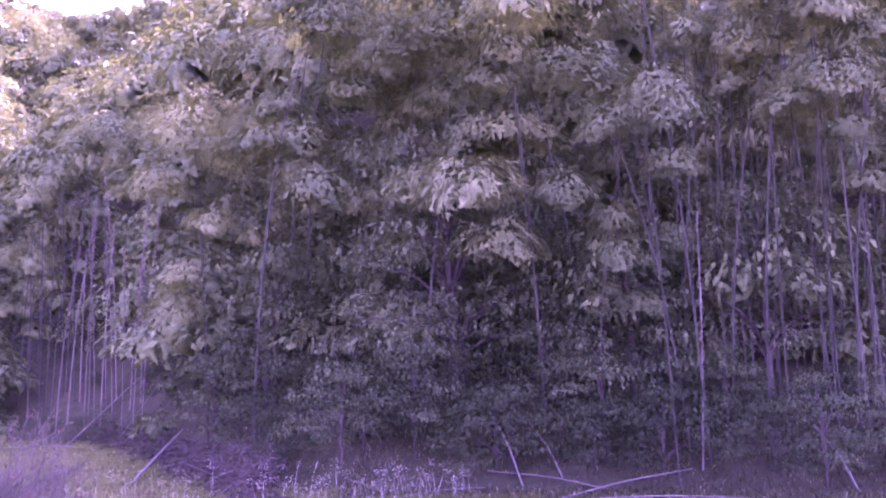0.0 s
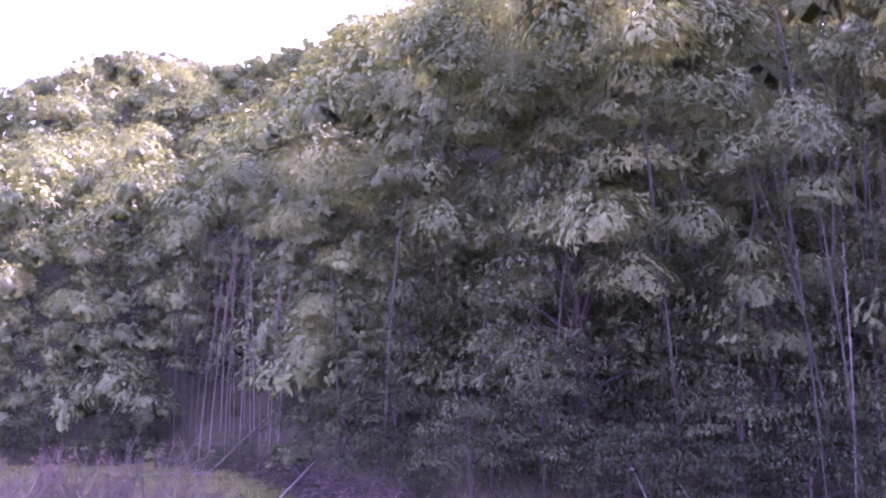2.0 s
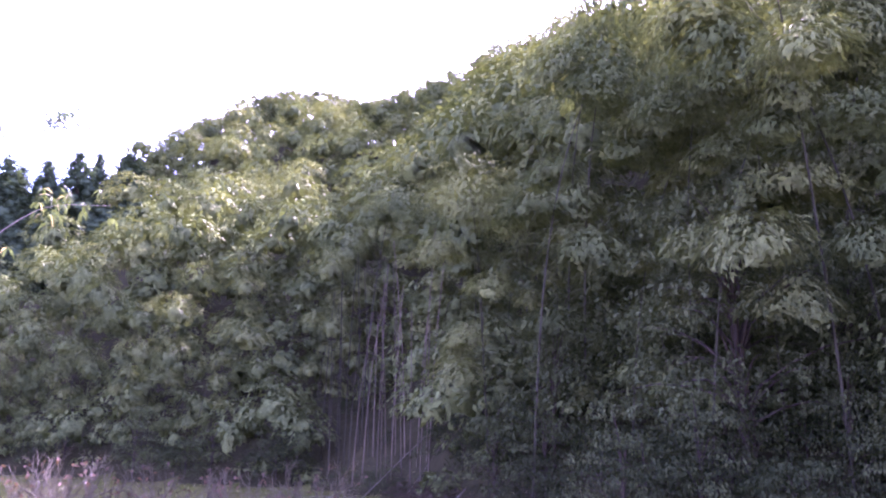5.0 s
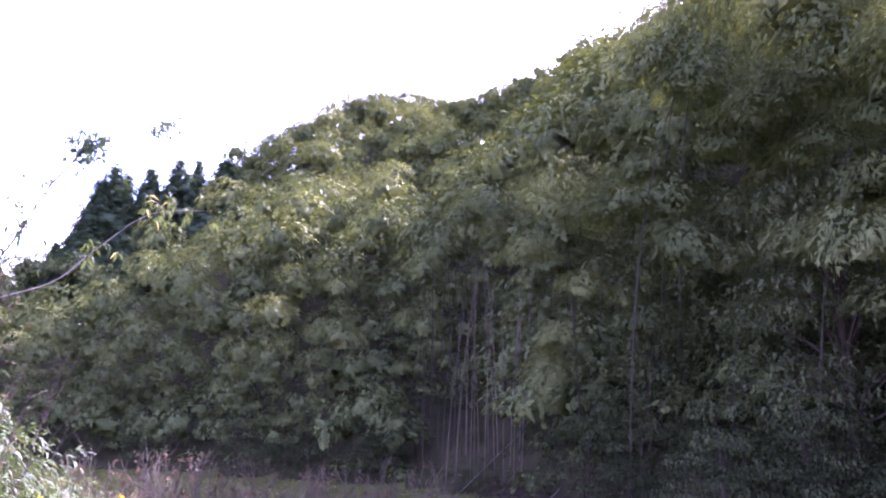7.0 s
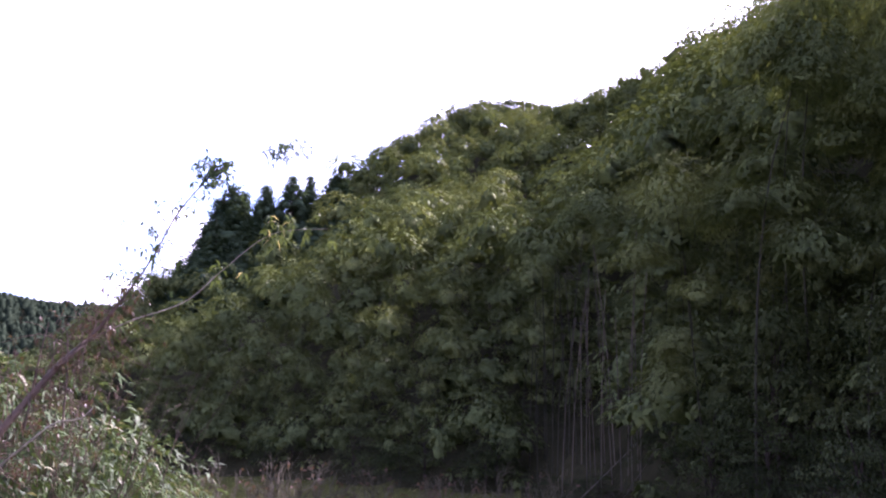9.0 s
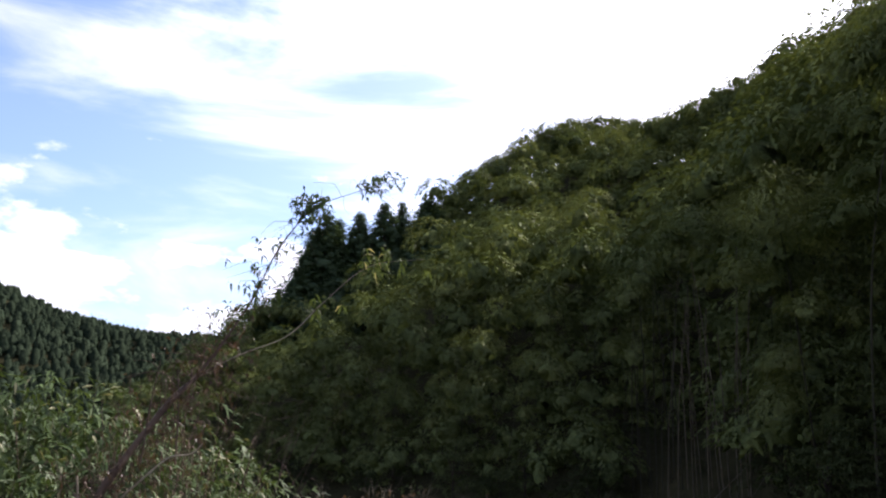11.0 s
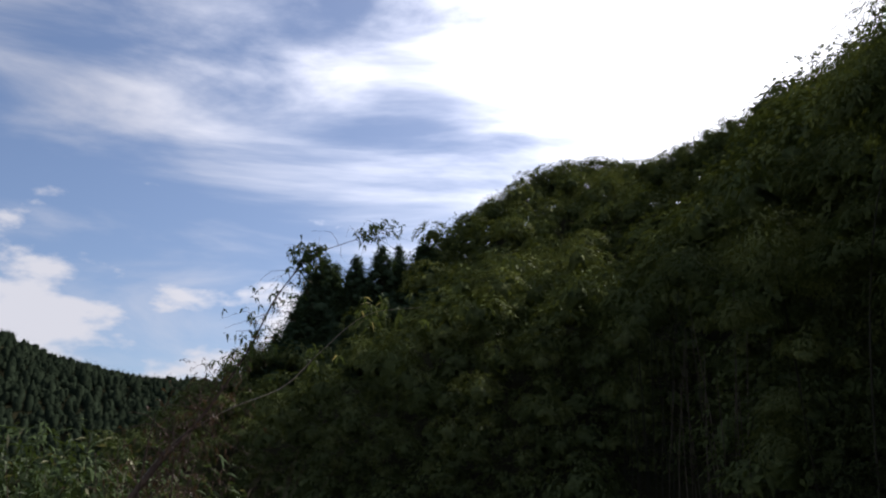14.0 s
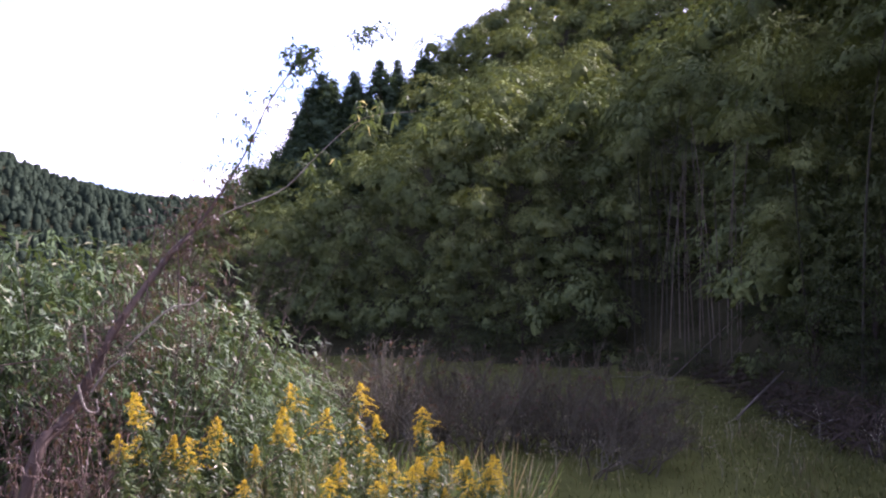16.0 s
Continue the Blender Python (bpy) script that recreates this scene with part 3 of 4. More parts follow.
def hillside():
    """Scatters the grove: single plants in front, the rest of the wood as one."""
    global rng
    rng = np.random.default_rng(21)
    count, wood = [0, 0, 0], {0: [], 1: []}
    stems = []
    for step, ra, rb in ((2.4, 0, 42), (3.9, 42, 85), (5.4, 85, 260)):
        g = np.arange(-260, 260, step)
        gx, gy = np.meshgrid(g, g)
        gx = gx + rng.uniform(-0.45, 0.45, gx.shape) * step
        gy = gy + rng.uniform(-0.45, 0.45, gy.shape) * step
        r, az = np.hypot(gx, gy), np.degrees(np.arctan2(-gx, gy))
        ok = (r >= ra) & (r < rb) & (az > -36) & (az < 60) & (r > foot(az) + 1.0) & (r < ridge_r(az) + 3)
        if step > 4:
            a2 = np.arange(6, 56, 0.9) + rng.uniform(-0.3, 0.3, len(np.arange(6, 56, 0.9)))
            r2 = ridge_r(a2) - rng.uniform(0, 3, len(a2))
            gx, gy = np.concatenate([gx[ok], -np.sin(np.radians(a2)) * r2]), np.concatenate([gy[ok], np.cos(np.radians(a2)) * r2])
            r, az = np.hypot(gx, gy), np.degrees(np.arctan2(-gx, gy))
            ok = r > 0
        for x, y, rr, aa in zip(gx[ok], gy[ok], r[ok], az[ok]):
            deep = rr - foot(aa)
            if aa < -4 and rr > 42 and rng.random() < 0.2:
                continue
            if 39.5 < aa < 50.5 and 106 < rr < ridge_r(aa) - 8:
                continue
            size = rng.uniform(0.68, 1.24) if rr < ridge_r(aa) - 3.2 else rng.uniform(0.93, 1.03)
            if bare_front(aa) and deep < 8 and count[0] < 95:
                plant(HIGH, x, y, size)
                count[0] += 1
            elif rr < 30 and deep < 6.5 and count[1] < 70:
                plant(NEAR, x, y, size)
                count[1] += 1
            elif ((deep < 8 and aa > 26) or (rr < 64 and deep < 14)) and count[2] < 150:
                plant(MID, x, y, size * (0.66 if deep < 3.5 and aa > 26 else 0.85))
                count[2] += 1
            else:
                kinds = HIDDEN if (aa < 0 and rr > 60) or (aa < -33 and rr > 34) else DISTANT if rr > 125 and rr < ridge_r(aa) - 9 else LOW if rr > ridge_r(aa) - 9 or deep < (18 if bare_front(aa) else 12) else FAR
                shape = kinds[int(rng.integers(0, len(kinds)))]
                yaw = math.radians(aa - 65 + rng.normal(0, 40))
                c, s = math.cos(yaw), math.sin(yaw)
                m = np.array([[c, s, 0], [-s, c, 0], [0, 0, 1]])
                at = np.array([x, y, float(land(x, y)) - 0.1])
                tone = wood[int(rng.random() < 0.4)]
                tone.append((shape[1][0] @ m * size + at, shape[1][1], shape[1][2] @ m))
                if deep < 14:
                    v, f = shape[0]
                    stems.append((v @ m * size + at, f))
    low = [(a, float(foot(a)) + d) for d in (1.5, 4.0, 6.0, 8.0, 10.5, 13.5, 17.0, 21.0) for a in np.arange(17.5, 57, 2.6 / (float(foot(30)) + d) * 57.3)]
    low = [q for q in low if not (18.3 < q[0] < 26.3 and q[1] < float(foot(q[0])) + 9)]
    low += [(a, float(foot(a)) + d) for d in (26.0, 31.0, 37.0, 43.0, 50.0) for a in np.arange(22, 52, 3.4 / (float(foot(30)) + d) * 57.3)]
    low += [(a, float(ridge_r(a)) - rng.uniform(0.5, 7.0)) for a in np.arange(4, 57, 0.36)]
    low += [(a, float(ridge_r(a)) - 6.0) for a in np.arange(16, 27, 0.5)]
    low += [(a, float(ridge_r(a)) - 3.0) for a in np.arange(12, 42, 0.4)]
    low += [(a, float(foot(a)) + d) for d in (5.0, 8.0, 10.5, 13.0, 15.5, 18.0, 21.0, 25.0, 30.0, 36.0) for a in np.arange(-31, 17, 2.4)]
    for a, r in low:
        a, r = a + rng.normal(0, 0.4), r + rng.normal(0, 0.5)
        x, y = -math.sin(radians(a)) * r, math.cos(radians(a)) * r
        shape, yaw, size = UNDER[int(rng.integers(0, 4))], rng.uniform(0, 6.28), rng.uniform(0.95, 1.2) * 2.3 if r > float(ridge_r(a)) - 9 else rng.uniform(0.6, 1.4)
        c, s = math.cos(yaw), math.sin(yaw)
        m = np.array([[c, s, 0], [-s, c, 0], [0, 0, 1]])
        wood[0].append((shape[1][0] @ m * size + np.array([x, y, float(land(x, y)) - 0.3]), shape[1][1], shape[1][2] @ m))
    for tone, blocks in wood.items():
        v, f = join([(b[0], b[1]) for b in blocks])
        me = foliage_mesh("bamboo_wood", (v, f, np.concatenate([b[2] for b in blocks])), BAMBOO_LEAF_PALE if tone else BAMBOO_LEAF)
        tagged(new("bamboo_wood", me), "dense bamboo wood with drooping plumes covering the hillside", "bamboo wood", kind="stuff")
    for az0, az1, n in ((19.2, 26.8, 24), (-29.0, -14.5, 30)):
        for k in range(n):
            a = az0 + (az1 - az0) * (k + rng.uniform(0.1, 0.9)) / n
            r = float(foot(a)) + rng.uniform(0.0, 5)
            x, y = -math.sin(radians(a)) * r, math.cos(radians(a)) * r
            h, lx, ly = rng.uniform(7.5, 11.5), rng.normal(0.15, 0.45), rng.normal(0, 0.4)
            p = np.array([(0, 0, 0), (lx * 0.3, ly * 0.3, h * 0.5), (lx, ly, h)]) + np.array([x, y, float(land(x, y)) - 0.1])
            stems.append(tube(curve(p, 5), np.linspace(0.030, 0.016, 5) * (r / 30) ** 0.3, 5))
    for v, f in stems:
        at = v[:5].mean(0)
        # culms of the open stand get the colour lightened as if sunlit
        ob = new("bamboo_culm", quad_mesh("bamboo_culm", v - at, f, LIT_CULM if -18 < at[0] < -8 and at[1] < 55 else CULM, True))
        ob.location = at
        tagged(ob, "slender bare bamboo culm standing in the shaded grove", "bamboo culm", "bare culms in the grove")


hillside()


# ---- cedars on the spur ----
def cedar_thing(height, seed, wide):
    """A cedar: a trunk, and a dense cone of drooping boughs round it."""
    global rng
    rng = np.random.default_rng(seed)
    ob = thing("cedar", "tall dark conical cedar on the skyline of the spur", "cedar", "cedars on the spur")
    v, f = tube([(0, 0, 0), (0.05, 0, height * 0.5), (0, 0.05, height)], [0.28, 0.16, 0.02], 7)
    part("trunk", quad_mesh("trunk", v, f, BARK, True), ob)
    got, dense = [], []
    boughs = 90
    for k in range(boughs):
        q = 1 - (1 - (k + 0.5) / boughs) ** 0.8
        a = k * 2.4 + rng.normal(0, 0.35)
        girth = wide * (1 - q) ** 0.8 * min(1, 0.6 + 2.0 * q) + 0.06
        rad = (0.10 + 0.40 * girth) * rng.uniform(0.75, 1.25)
        off = max(girth - rad * 0.8, 0) * rng.uniform(0.7, 1.15)
        at = np.array([math.cos(a) * off, math.sin(a) * off, height * (0.08 + 0.90 * q) - rad * 0.2])
        got.append(plume(at, (math.cos(a), math.sin(a)), rad, 70, 0.24 + 0.12 * rad, 0.10, 2.1, 1.1, -0.8, 0.5, (1.15, 0.55), 1, 0.6, 0.2))
        dense.append(core(at, (math.cos(a), math.sin(a)), rad, 2.0, 1.0, 0.3, 3, 6, 0.6))
    got.append(plume(np.array([0, 0, height * 0.96]), (1, 0), 0.10, 60, 0.3, 0.06, 8.0, 1.0, -0.8, 0.0, (1.0, 0.6), 1, 0.5, -0.4))
    part("crown", foliage_mesh("crown", foliage(got, dense), CEDAR_LEAF), ob, "dense dark green drooping boughs")
    return ob


def cedars():
    made = [cedar_thing(18.0, 5, 2.4), cedar_thing(18.0, 6, 2.6), cedar_thing(18.0, 8, 2.2)]
    row = ((48.1, 15.9, 136, 1.15), (47.4, 16.9, 137, 1.25), (46.6, 16.5, 139, 1.0), (45.15, 17.1, 137, 0.95), (43.35, 17.8, 138, 1.05), (42.15, 17.9, 142, 0.75), (40.25, 18.1, 140, 1.2), (49.0, 13.6, 135, 0.85),
           (46.2, 14.6, 133, 1.0), (44.3, 14.9, 134, 1.0), (41.2, 15.9, 136, 1.0), (50.45, 11.6, 138, 0.5), (52.0, 10.4, 138, 0.45), (48.3, 13.4, 132, 1.0))
    for k, (az, el, r, s) in enumerate(row):
        p = spot(az, el, r)
        g = float(land(p[0], p[1]))
        size = (p[2] - g) / 18.0
        stand(made[k % 3], pose(p[0], p[1], g, 0, 0, k * 77), (s * 2.8, s * 2.8, size))


cedars()


# ---- far wooded hill ----
def far_woods():
    global rng
    rng = np.random.default_rng(3)
    blocks, nors = [], []
    g = np.arange(-700, 700, 5.0)
    gx, gy = np.meshgrid(g, g)
    gx, gy = gx + rng.uniform(-3, 3, gx.shape), gy + rng.uniform(-3, 3, gy.shape)
    r, az = np.hypot(gx, gy), np.degrees(np.arctan2(-gx, gy))
    ok = (az > 51) & (az < 69) & (r > 390) & (r < 640)
    x, y = gx[ok], gy[ok]
    z = land(x, y)
    for xx, yy, zz in zip(x, y, z):
        rad, tall, at = rng.uniform(1.5, 3.2), rng.uniform(1.3, 2.6), np.array([xx, yy, zz + 2.0])
        leaf, nor = plume(at, (1, 0), rad * 1.05, 44, 0.8, 0.30, tall, 1.0, -0.3, 0.0, (1.1, 0.4), 1, 0.6)
        v, fc, no = core(at, (1, 0), rad, tall, 1.0, 0.0, 3, 6, 0.86, 0.4)
        blocks += [(leaf.reshape(-1, 3), np.arange(len(leaf) * 4).reshape(-1, 4)), (v, fc)]
        nors += [unit(nor.reshape(-1, 3) + rng.normal(0, 0.3, (1, 3)) + np.array([0, 0, 0.8])), unit(no + np.array([0, 0, 0.8]))]
    v, fc = join(blocks)
    me = foliage_mesh("far_woods", (v, fc, np.concatenate(nors)), FAR_LEAF)
    tagged(new("far_woods", me), "dark conifer woods on the distant hillside", "woods", kind="stuff")


far_woods()


# ---- the edge of the wood ----
def shrub_thing(seed, name, label, category, group, height, width, puffs, leaves, ll, lw, mat, puff=0.2, flat=False):
    """A leafy shrub or small tree: trunk, limbs and clumps of foliage."""
    global rng
    rng = np.random.default_rng(seed)
    ob = thing(name, label, category, group)
    limbs, got = [], []
    for k in range(puffs):
        a = k * 2.4 + rng.normal(0, 0.3)
        q = (k + 0.5) / puffs
        hz = height * (0.25 + 0.70 * q) * rng.uniform(0.85, 1.05)
        reach = width * 0.5 * (1.05 - 0.75 * q ** 1.5) * rng.uniform(0.3, 1.1)
        at = np.array([math.cos(a) * reach, math.sin(a) * reach, hz])
        fork = np.array([0.04 * math.cos(a), 0.04 * math.sin(a), hz * rng.uniform(0.5, 0.85)])
        limbs.append(tube(curve([(0, 0, 0), fork, (fork + at) / 2 + np.array([0, 0, 0.06 * height]), at], 8), np.linspace(0.008 * height, 0.004, 8), 5))
        rad, tall, reach = width * puff * rng.uniform(0.8, 1.2), rng.uniform(0.2, 0.32) if flat else rng.uniform(0.4, 0.65), rng.uniform(1.1, 1.6)
        got.append(plume(at - np.array([0, 0, 0.15]), at, rad, leaves // puffs, ll, lw, tall, reach, -0.35, 0.3, depth=(1.05, 0.6 if flat else 0.5), bunch=5 if flat else 1, loose=0.35 if flat else 0.6, droop=0.25 if flat else 0.7))
    part("branchwork", quad_mesh("branchwork", *join(limbs), BARK, True), ob)
    part("foliage", foliage_mesh("foliage", foliage(got, []), mat), ob)
    return ob


def scatter(kinds, places):
    """Stands copies of the kinds at (x, y, size, turn)."""
    for k, (x, y, size, turn) in enumerate(places):
        stand(kinds[k % len(kinds)], pose(x, y, float(land(x, y)) - 0.05, 0, 0, turn), (size, size, size))


def ring(rnd, az0, az1, r0, r1, n, lo, hi, from_foot=False):
    """n random places between two bearings and two distances."""
    out = []
    for k in range(n):
        az = az0 + (az1 - az0) * (k + rnd.random()) / n
        r = rnd.uniform(r0, r1) + (float(foot(az)) if from_foot else 0)
        p = spot(az, 0, r)
        out.append((p[0], p[1], rnd.uniform(lo, hi), rnd.uniform(0, 360)))
    return out


def undergrowth():
    rnd = random.Random(4)
    kinds = [shrub_thing(101, "shrub", "dense dark green evergreen shrub at the edge of the grove", "shrub", "shrubs at the foot of the wood", 3.0, 3.2, 11, 2600, 0.08, 0.042, SHRUB_LEAF),
             shrub_thing(102, "shrub", "dense dark green evergreen shrub at the edge of the grove", "shrub", "shrubs at the foot of the wood", 2.4, 3.0, 10, 2400, 0.08, 0.042, SHRUB_LEAF),
             shrub_thing(103, "shrub", "dense dark green evergreen shrub at the edge of the grove", "shrub", "shrubs at the foot of the wood", 3.6, 2.8, 12, 2600, 0.08, 0.042, BROAD_LEAF)]
    places = ring(rnd, -15, 18, 0.0, 3.5, 22, 0.6, 1.05, True) + ring(rnd, -15, 18, 3.5, 9, 18, 0.9, 1.5, True) + ring(rnd, -31, -15, 0.0, 4.0, 10, 0.45, 0.7, True) + ring(rnd, 18, 27, -2.5, 1.0, 7, 0.3, 0.5, True) + ring(rnd, 18, 27, 5, 11, 9, 0.4, 0.65, True) + ring(rnd, 27, 54, -1, 3, 12, 0.8, 1.3, True)
    scatter(kinds, places)
    tree = [shrub_thing(111, "broadleaf_tree", "broadleaved tree with flat layered sprays of pale foliage", "tree", "broadleaved trees in the wood", 8.2, 7.4, 46, 21000, 0.095, 0.05, BROAD_LEAF, 0.17, True),
            shrub_thing(112, "broadleaf_tree", "broadleaved tree with flat layered sprays of pale foliage", "tree", "broadleaved trees in the wood", 5.6, 4.2, 24, 10000, 0.10, 0.052, BROAD_LEAF, 0.19, True)]
    spots = []
    for az, r, size in ((-1.0, 21.5, 0.98), (-13.0, 20.5, 0.85), (-21.5, 21.0, 0.72), (11.0, 25.0, 0.9), (-7.5, 23.0, 0.62)):
        p = spot(az, 0, r)
        spots.append((p[0], p[1], size, az * 7))
    scatter(tree, spots)


undergrowth()


def pole_thing(a, b, radius=0.035, label="fallen pale bamboo culm lying across the debris"):
    a, b = np.asarray(a, float), np.asarray(b, float)
    mid = (a + b) / 2 + np.array([0.05, 0, 0.06])
    pts = curve([a, mid, b], 16)
    rad = radius * (1 - 0.35 * np.linspace(0, 1, 16)) * np.where(np.arange(16) % 3 == 0, 1.12, 1.0)
    v, f = tube(pts - a, rad, 8)
    ob = new("fallen_culm", quad_mesh("fallen_culm", v, f, DEAD_CULM, True))
    ob.location = a
    return tagged(ob, label, "bamboo pole", "fallen culms at the edge of the grove")


def debris():
    global rng
    rnd = random.Random(9)
    p = spot(19.9, 0, 24.0)
    p[2] = float(land(p[0], p[1]))
    pole_thing(p, spot(16.9, -3.1, 27.0), 0.035, "long pale bamboo pole leaning out of the debris")
    for k in range(13):
        az = rnd.uniform(12, 25) if k < 8 else rnd.uniform(-28, 6)
        r = float(foot(az)) + rnd.uniform(-5, 0) * (1 if k < 8 else 0.4)
        q = spot(az, 0, r)
        q[2] = float(land(q[0], q[1])) + 0.03
        l, turn = rnd.uniform(2.0, 4.5), rnd.uniform(0, 6.28)
        e = q + np.array([math.cos(turn) * l, math.sin(turn) * l * 0.5, 0])
        e[2] = float(land(e[0], e[1])) + rnd.uniform(0.1, 1.9) * (1 if k < 8 else 0.3)
        pole_thing(q, e, rnd.uniform(0.012, 0.022))
    for az, r, top in ((-8.2, 18.3, -3.5), (-26.0, 17.5, -4.0), (-17.0, 18.5, 10.0), (-5.5, 18.0, -2.5)):
        q = spot(az, 0, r)
        q[2] = float(land(q[0], q[1]))
        pole_thing(q, spot(az + (2.2 if top < 0 else -0.8), top, r + 1.0), 0.02, "slender dead culm leaning at the edge of the grove")
    # heap of dry leaves and broken twigs
    rng = np.random.default_rng(12)
    n = 2600
    az = rng.uniform(11, 22, n)
    r = foot(az) - 5 * rng.random(n) ** 1.5
    x, y = -np.sin(np.radians(az)) * r, np.cos(np.radians(az)) * r
    base = np.stack([x, y, land(x, y) + rng.random(n) ** 2 * 0.9], 1)
    d = rng.normal(0, 1, (n, 3)) * np.array([1, 1, 0.5])
    tagged(new("brushwood", leaves_mesh("brushwood", blades(base, d, rng.uniform(0.2, 0.7, n), rng.uniform(0.02, 0.06, n), 0.1), BRUSHWOOD)), "heap of dry bamboo brushwood at the grove's edge", "brushwood", kind="stuff")


debris()


# ---- the meadow ----
def meadow():
    global rng
    rng = np.random.default_rng(15)
    n = 110000
    az = rng.uniform(-32, 60, n)
    r = 7.5 + (foot(az) + 3 - 7.5) * rng.random(n) ** 0.8
    patch = np.sin(az * 0.9) * np.sin(r * 0.55) + rng.normal(0, 0.5, n)
    x, y = -np.sin(np.radians(az)) * r, np.cos(np.radians(az)) * r
    base = np.stack([x, y, land(x, y) - 0.02], 1)
    d = rng.normal(0, 0.38, (n, 3))
    d[:, 2] = 1
    leaf = blades(base, d, rng.uniform(0.08, 0.24, n) * (1 + 0.6 * (patch > 0.9)), rng.uniform(0.006, 0.014, n), 0.25, 0.0)
    dry = patch > 1.05
    up = unit(d + np.array([0, 0, 1.0]))
    tagged(new("meadow_grass", leaves_mesh("meadow_grass", leaf[~dry], GRASS, np.repeat(up[~dry], 4, axis=0))), "rough green meadow grass below the wooded slope", "grass", kind="stuff")
    tagged(new("dry_grass", leaves_mesh("dry_grass", leaf[dry], STRAW, np.repeat(up[dry], 4, axis=0))), "pale dry grass scattered over the meadow", "grass", kind="stuff")
    # seed heads of weeds along the edge
    n = 140
    az = np.concatenate([rng.uniform(-2, 12, n // 2), rng.uniform(14, 34, n - n // 2)])
    r = np.where(az < 13, rng.uniform(15.5, 18, n), rng.uniform(12.0, 20, n))
    x, y = -np.sin(np.radians(az)) * r, np.cos(np.radians(az)) * r
    h = rng.uniform(0.3, 0.8, n)
    base = np.stack([x, y, land(x, y)], 1)
    d = rng.normal(0, 0.15, (n, 3))
    d[:, 2] = 1
    stalk = blades(base, d, h, 0.012, 0.02, 0)
    heads = []
    for k in range(9):
        c = stalk[:, 2] + rng.normal(0, 0.05, (n, 3))
        heads.append(blades(c, rng.normal(0, 1, (n, 3)), 0.045, 0.02, 0.1, 0))
    me = leaves_mesh("seeding_weeds", np.concatenate([stalk, *heads]), SEED)
    tagged(new("seeding_weeds", me), "weeds with pale fluffy seed heads in the meadow", "weeds", kind="stuff")


meadow()


def bare_shrub_thing(seed, height):
    """A leafless shrub: forking stems, and a haze of fine twigs."""
    global rng
    rng = np.random.default_rng(seed)
    ob = thing("bare_shrub", "leafless grey-brown shrub with fine forking twigs", "shrub", "bare shrubs in the meadow")
    stems, twigs, leaf = [], [], []

    def grow(p, d, l, rad, depth):
        e = p + d * l
        mid = (p + e) / 2 + rng.normal(0, 0.05 * l, 3)
        (stems if depth < 3 else twigs).append(tube(np.array([p, mid, e]), [rad, rad * 0.85, rad * 0.65], 4) if depth < 3 else tube(np.array([p, e]), [rad, rad * 0.6], 3))
        if depth == 5:
            if rng.random() < 0.05:
                leaf.append(e)
            return
        for k in range(2 if depth > 0 and rng.random() < 0.55 else 3):
            nd = d + rng.normal(0, 0.42, 3) + np.array([0, 0, 0.10])
            grow(e if k else mid, nd / np.linalg.norm(nd), l * rng.uniform(0.62, 0.85), rad * 0.62, depth + 1)

    for k in range(5):
        d = np.array([rng.normal(0, 0.6), rng.normal(0, 0.6), 1.0])
        grow(np.array([rng.normal(0, 0.15), rng.normal(0, 0.15), 0]), d / np.linalg.norm(d), height * 0.27, 0.03, 0)
    part("stemwork", quad_mesh("stemwork", *join(stems), TWIG, True), ob)
    part("twigwork", quad_mesh("twigwork", *join(twigs), TWIG, True), ob)
    p = np.repeat(np.array(leaf), 2, axis=0)
    part("withered_leaves", leaves_mesh("withered_leaves", blades(p, rng.normal(0, 1, p.shape), rng.uniform(0.05, 0.12, len(p)), 0.045, 0.2, 0), DRY_LEAF), ob)
    return ob


def brush():
    rnd = random.Random(6)
    kinds = [bare_shrub_thing(201, 2.1), bare_shrub_thing(202, 2.3), bare_shrub_thing(203, 1.9)]
    scatter(kinds, ring(rnd, 29, 47, 13.5, 16.5, 10, 0.7, 0.95) + ring(rnd, 26, 51, 16.5, 20, 15, 1.0, 1.25) + ring(rnd, 23, 31, 13.5, 18, 9, 0.55, 0.85))
    p = [spot(45.0, 0, 17.0), spot(41.8, 0, 18.0)]
    for q in p:
        stand(kinds[1], pose(q[0], q[1], float(land(q[0], q[1])), 0, 0, 40), (1.2, 1.2, 1.2))


brush()


